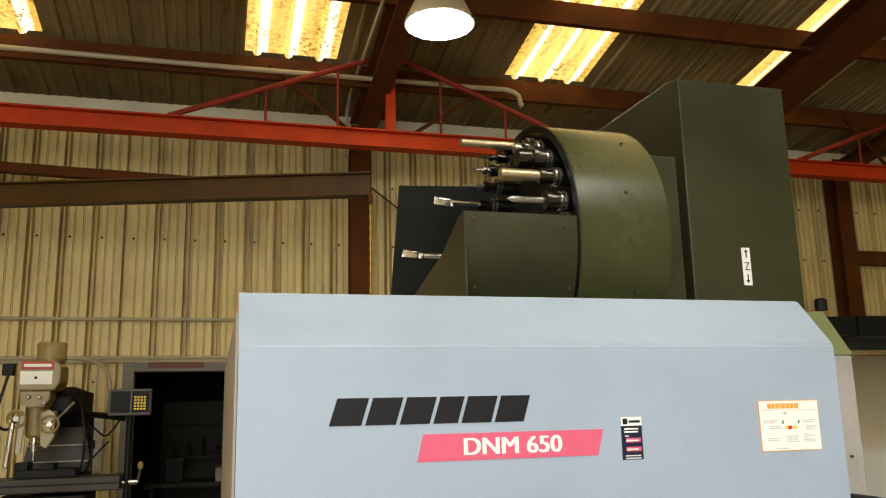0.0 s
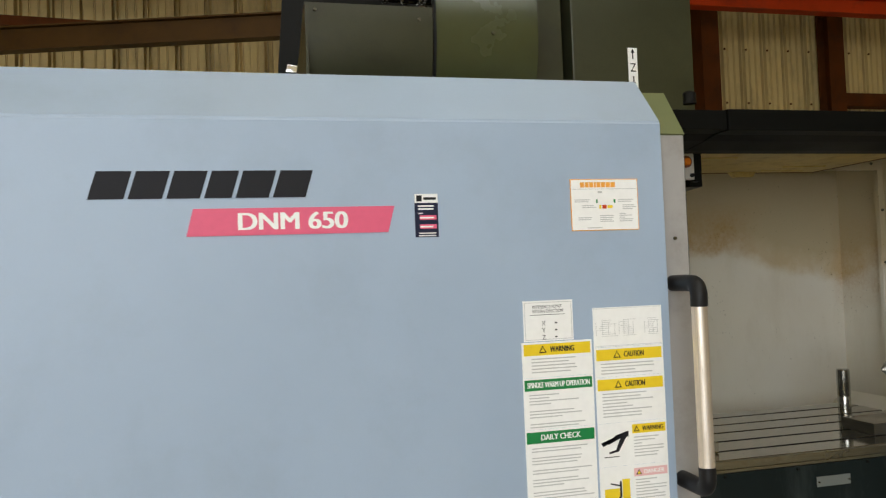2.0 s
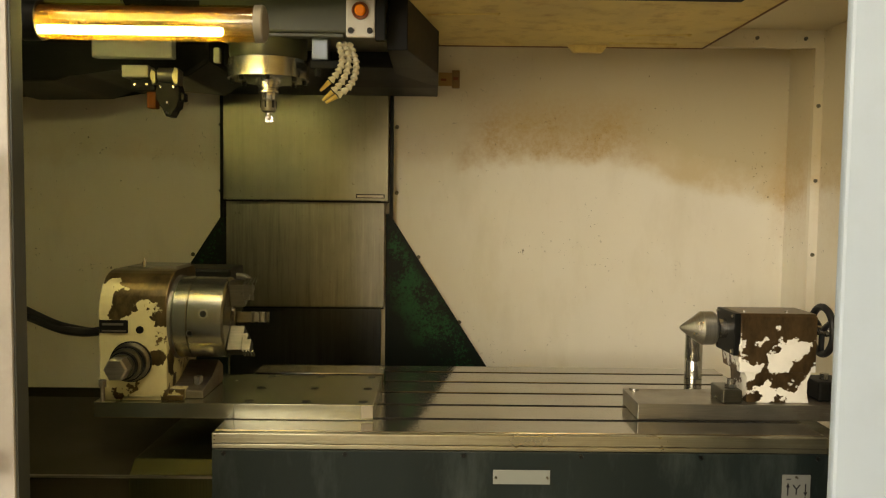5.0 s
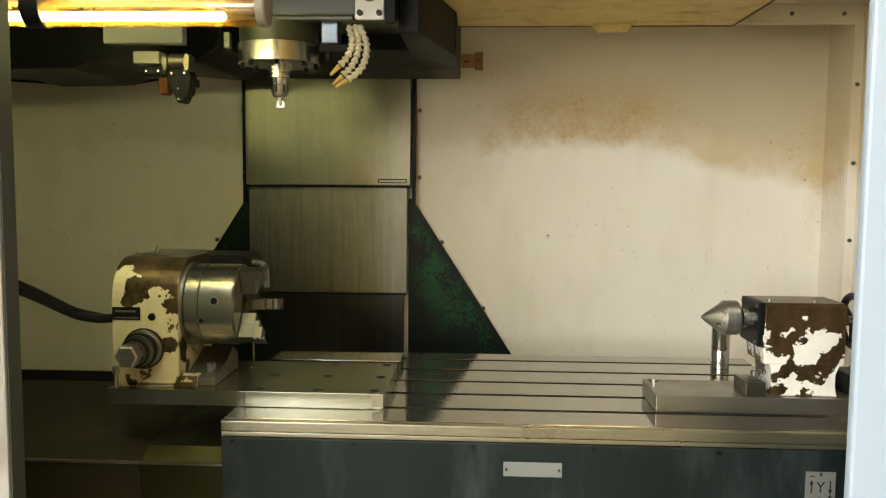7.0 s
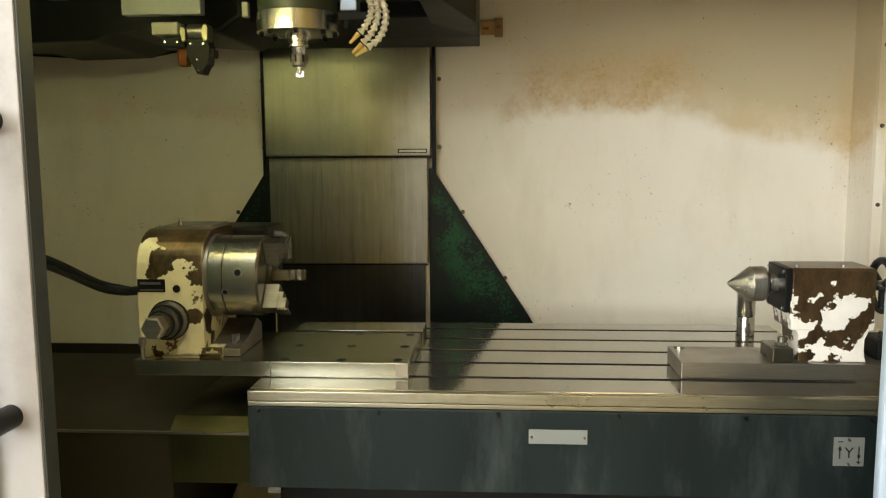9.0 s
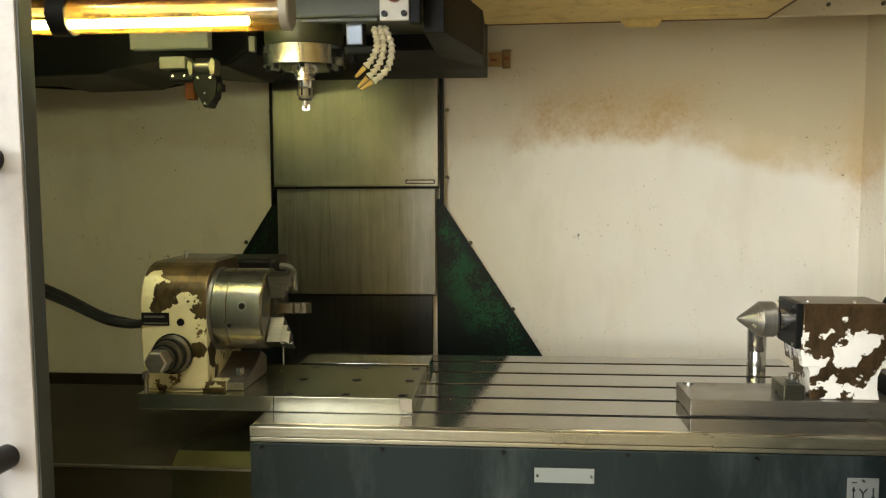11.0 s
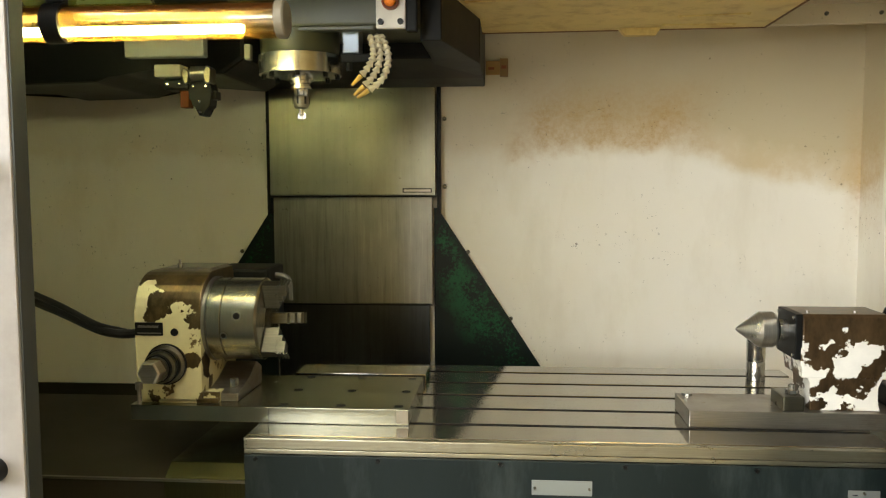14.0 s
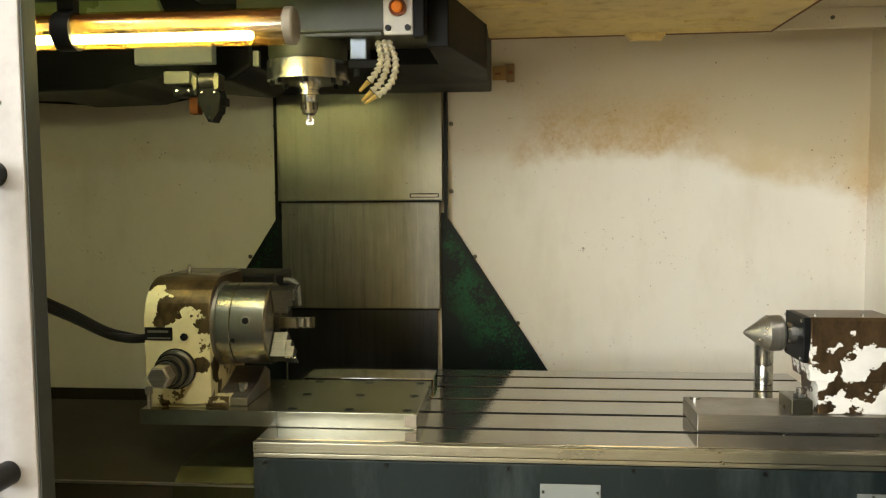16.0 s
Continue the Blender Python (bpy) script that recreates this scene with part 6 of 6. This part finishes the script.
part("power_cord", hose([(-2.60, 4.8, 1.93), (-2.52, 4.9, 1.8), (-2.48, 4.9, 1.55), (-2.50, 4.9, 1.35)], 0.009, 8), RUBBER, mill, "", True)
# knee in a darker brown than the tan head
part("knee", prism([(4.62, 0.72), (5.05, 0.62), (5.05, 1.12), (4.62, 1.12)], "x", -2.86, -2.52, 0.02), paint("dark_knee_paint", (0.085, 0.05, 0.022), 0.5, vary=0.3), mill, "dark brown knee")
part("knee_screw", rod((-2.69, 4.80, 0.14), (-2.69, 4.80, 0.70), 0.045, 14), STEEL, mill)
part("saddle", box(-2.95, -2.40, 4.50, 5.02, 1.12, 1.22, 0.012), BLACK, mill)
part("work_table", box(-3.40, -2.19, 4.52, 4.80, 1.24, 1.335, 0.008), paint("grimy_table_iron", (0.03, 0.024, 0.016), 0.45, 0.5), mill, "worn steel work table")
part("table_slot", box(-3.40, -2.19, 4.515, 4.52, 1.285, 1.297), BLACK, mill)
part("table_crank", add_rod(rod((-2.19, 4.66, 1.28), (-2.09, 4.66, 1.28), 0.018, 10), (-2.09, 4.66, 1.28), (-2.07, 4.60, 1.38), 0.010, 8), STEEL, mill)
part("crank_knob", lathe([(1.37, 0.012), (1.385, 0.02), (1.41, 0.018), (1.42, 0.006)], (-2.07, 4.60, 0), "z", 14), MILLPAINT, mill, smooth=True)
part("lock_lever", rod((-2.60, 4.49, 1.20), (-2.52, 4.46, 1.13), 0.009, 8), STEEL, mill)
vise = thing("milling_vise", (-2.7, 4.65, 1.335), "grimy steel vise on the mill table", "vise")
bm = box(-2.86, -2.48, 4.56, 4.74, 1.336, 1.39, 0.006)
add_box(bm, -2.86, -2.78, 4.56, 4.74, 1.39, 1.44, 0.004)
add_box(bm, -2.70, -2.62, 4.56, 4.74, 1.39, 1.43, 0.004)
part("vise_body", bm, BLACK, vise)
dro = thing("digital_readout", (-2.16, 4.62, 1.60), "grey digital readout box with a yellow keypad on an arm", "readout")
part("case", box(-2.30, -2.02, 4.58, 4.70, 1.735, 1.92, 0.010), paint("dark_grey_case", (0.06, 0.06, 0.055), 0.45), dro)
part("screen", box(-2.285, -2.155, 4.577, 4.58, 1.755, 1.905, 0.002), BLACK, dro, "dark display window")
kp = part("keypad", box(-2.145, -2.03, 4.577, 4.58, 1.755, 1.905, 0.002), BLACK, dro)
for i in range(4):
    for j in range(5):
        part("key", box(-2.130 + i * 0.021, -2.116 + i * 0.021, 4.573, 4.577, 1.775 + j * 0.02, 1.788 + j * 0.02), YELLOW, kp)
part("arm", rod((-2.52, 4.95, 1.76), (-2.20, 4.66, 1.72), 0.022, 10), BLACK, dro)
part("stand", rod((-2.16, 4.66, 0.0), (-2.16, 4.66, 1.735), 0.022, 10), BLACK, dro)
part("cable", hose([(-2.2, 4.7, 1.75), (-2.32, 4.75, 1.60), (-2.44, 4.85, 1.66), (-2.50, 4.95, 1.5)], 0.007, 8), RUBBER, dro, "", True)
# bench and stock in the dark store
bench = thing("workbench", (-1.7, 8.4, 0.0), "dim steel workbench in the store room", "workbench")
# dark olive with the store's dimness put into the colour
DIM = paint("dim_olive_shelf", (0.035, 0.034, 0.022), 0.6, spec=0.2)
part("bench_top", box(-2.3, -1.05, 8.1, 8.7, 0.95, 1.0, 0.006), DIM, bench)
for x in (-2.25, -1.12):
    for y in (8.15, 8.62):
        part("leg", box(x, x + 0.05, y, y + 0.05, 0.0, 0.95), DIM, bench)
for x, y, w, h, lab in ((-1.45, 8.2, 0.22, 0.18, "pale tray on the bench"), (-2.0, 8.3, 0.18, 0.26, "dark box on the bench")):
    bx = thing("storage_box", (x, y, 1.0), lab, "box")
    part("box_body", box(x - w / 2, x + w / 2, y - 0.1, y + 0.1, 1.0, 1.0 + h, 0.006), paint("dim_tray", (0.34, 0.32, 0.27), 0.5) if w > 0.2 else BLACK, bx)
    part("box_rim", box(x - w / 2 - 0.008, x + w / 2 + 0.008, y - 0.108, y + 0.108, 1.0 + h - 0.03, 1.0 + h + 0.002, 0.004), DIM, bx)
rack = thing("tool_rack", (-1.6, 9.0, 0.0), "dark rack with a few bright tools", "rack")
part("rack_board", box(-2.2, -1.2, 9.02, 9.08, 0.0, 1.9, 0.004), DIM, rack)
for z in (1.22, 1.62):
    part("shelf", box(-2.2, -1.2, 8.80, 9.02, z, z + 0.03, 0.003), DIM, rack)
for k in range(5):
    part("hung_tool", rod((-2.05 + 0.17 * k, 8.9, 1.25), (-2.05 + 0.17 * k, 8.9, 1.36 + 0.05 * (k % 3)), 0.016 + 0.006 * (k % 2), 8), STEEL, rack)
part("front_cover", prism([(-2.92, 1.34), (-2.44, 1.34), (-2.50, 1.66), (-2.86, 1.66)], "y", 5.03, 5.045, 0.003), paint("rusty_cover", (0.035, 0.025, 0.016), 0.5), mill)
for z in (1.415, 1.53):
    part("way_edge", box(-2.89, -2.47, 5.015, 5.032, z, z + 0.008, 0.002), RAW, mill)
for k, (x, z) in enumerate(((-2.79, 1.87), (-2.72, 1.87), (-2.69, 1.83))):
    part("knob", lathe([(4.50, 0.012), (4.475, 0.014), (4.47, 0.008)], (x, 0, z), "y", 12), RAW, mill)
part("oil_line", hose([(-2.51, 4.95, 1.75), (-2.46, 5.0, 1.6), (-2.44, 5.0, 1.45), (-2.50, 5.0, 1.3)], 0.006, 6), RUBBER, mill, "", True)
part("oil_line", hose([(-2.30, 4.72, 1.56), (-2.38, 4.8, 1.48), (-2.46, 4.9, 1.40)], 0.006, 6), RUBBER, mill, "", True)
# breaker on the siding
bk = thing("switch_panel", (-2.62, 6.45, 1.2), "small grey electrical switch box on the siding", "switch box")
part("box_body", box(-2.70, -2.55, 6.45, 6.56, 1.25, 1.75, 0.008), GREY, bk)
part("rocker", box(-2.64, -2.61, 6.44, 6.45, 1.45, 1.53, 0.003), INKBLACK, bk)
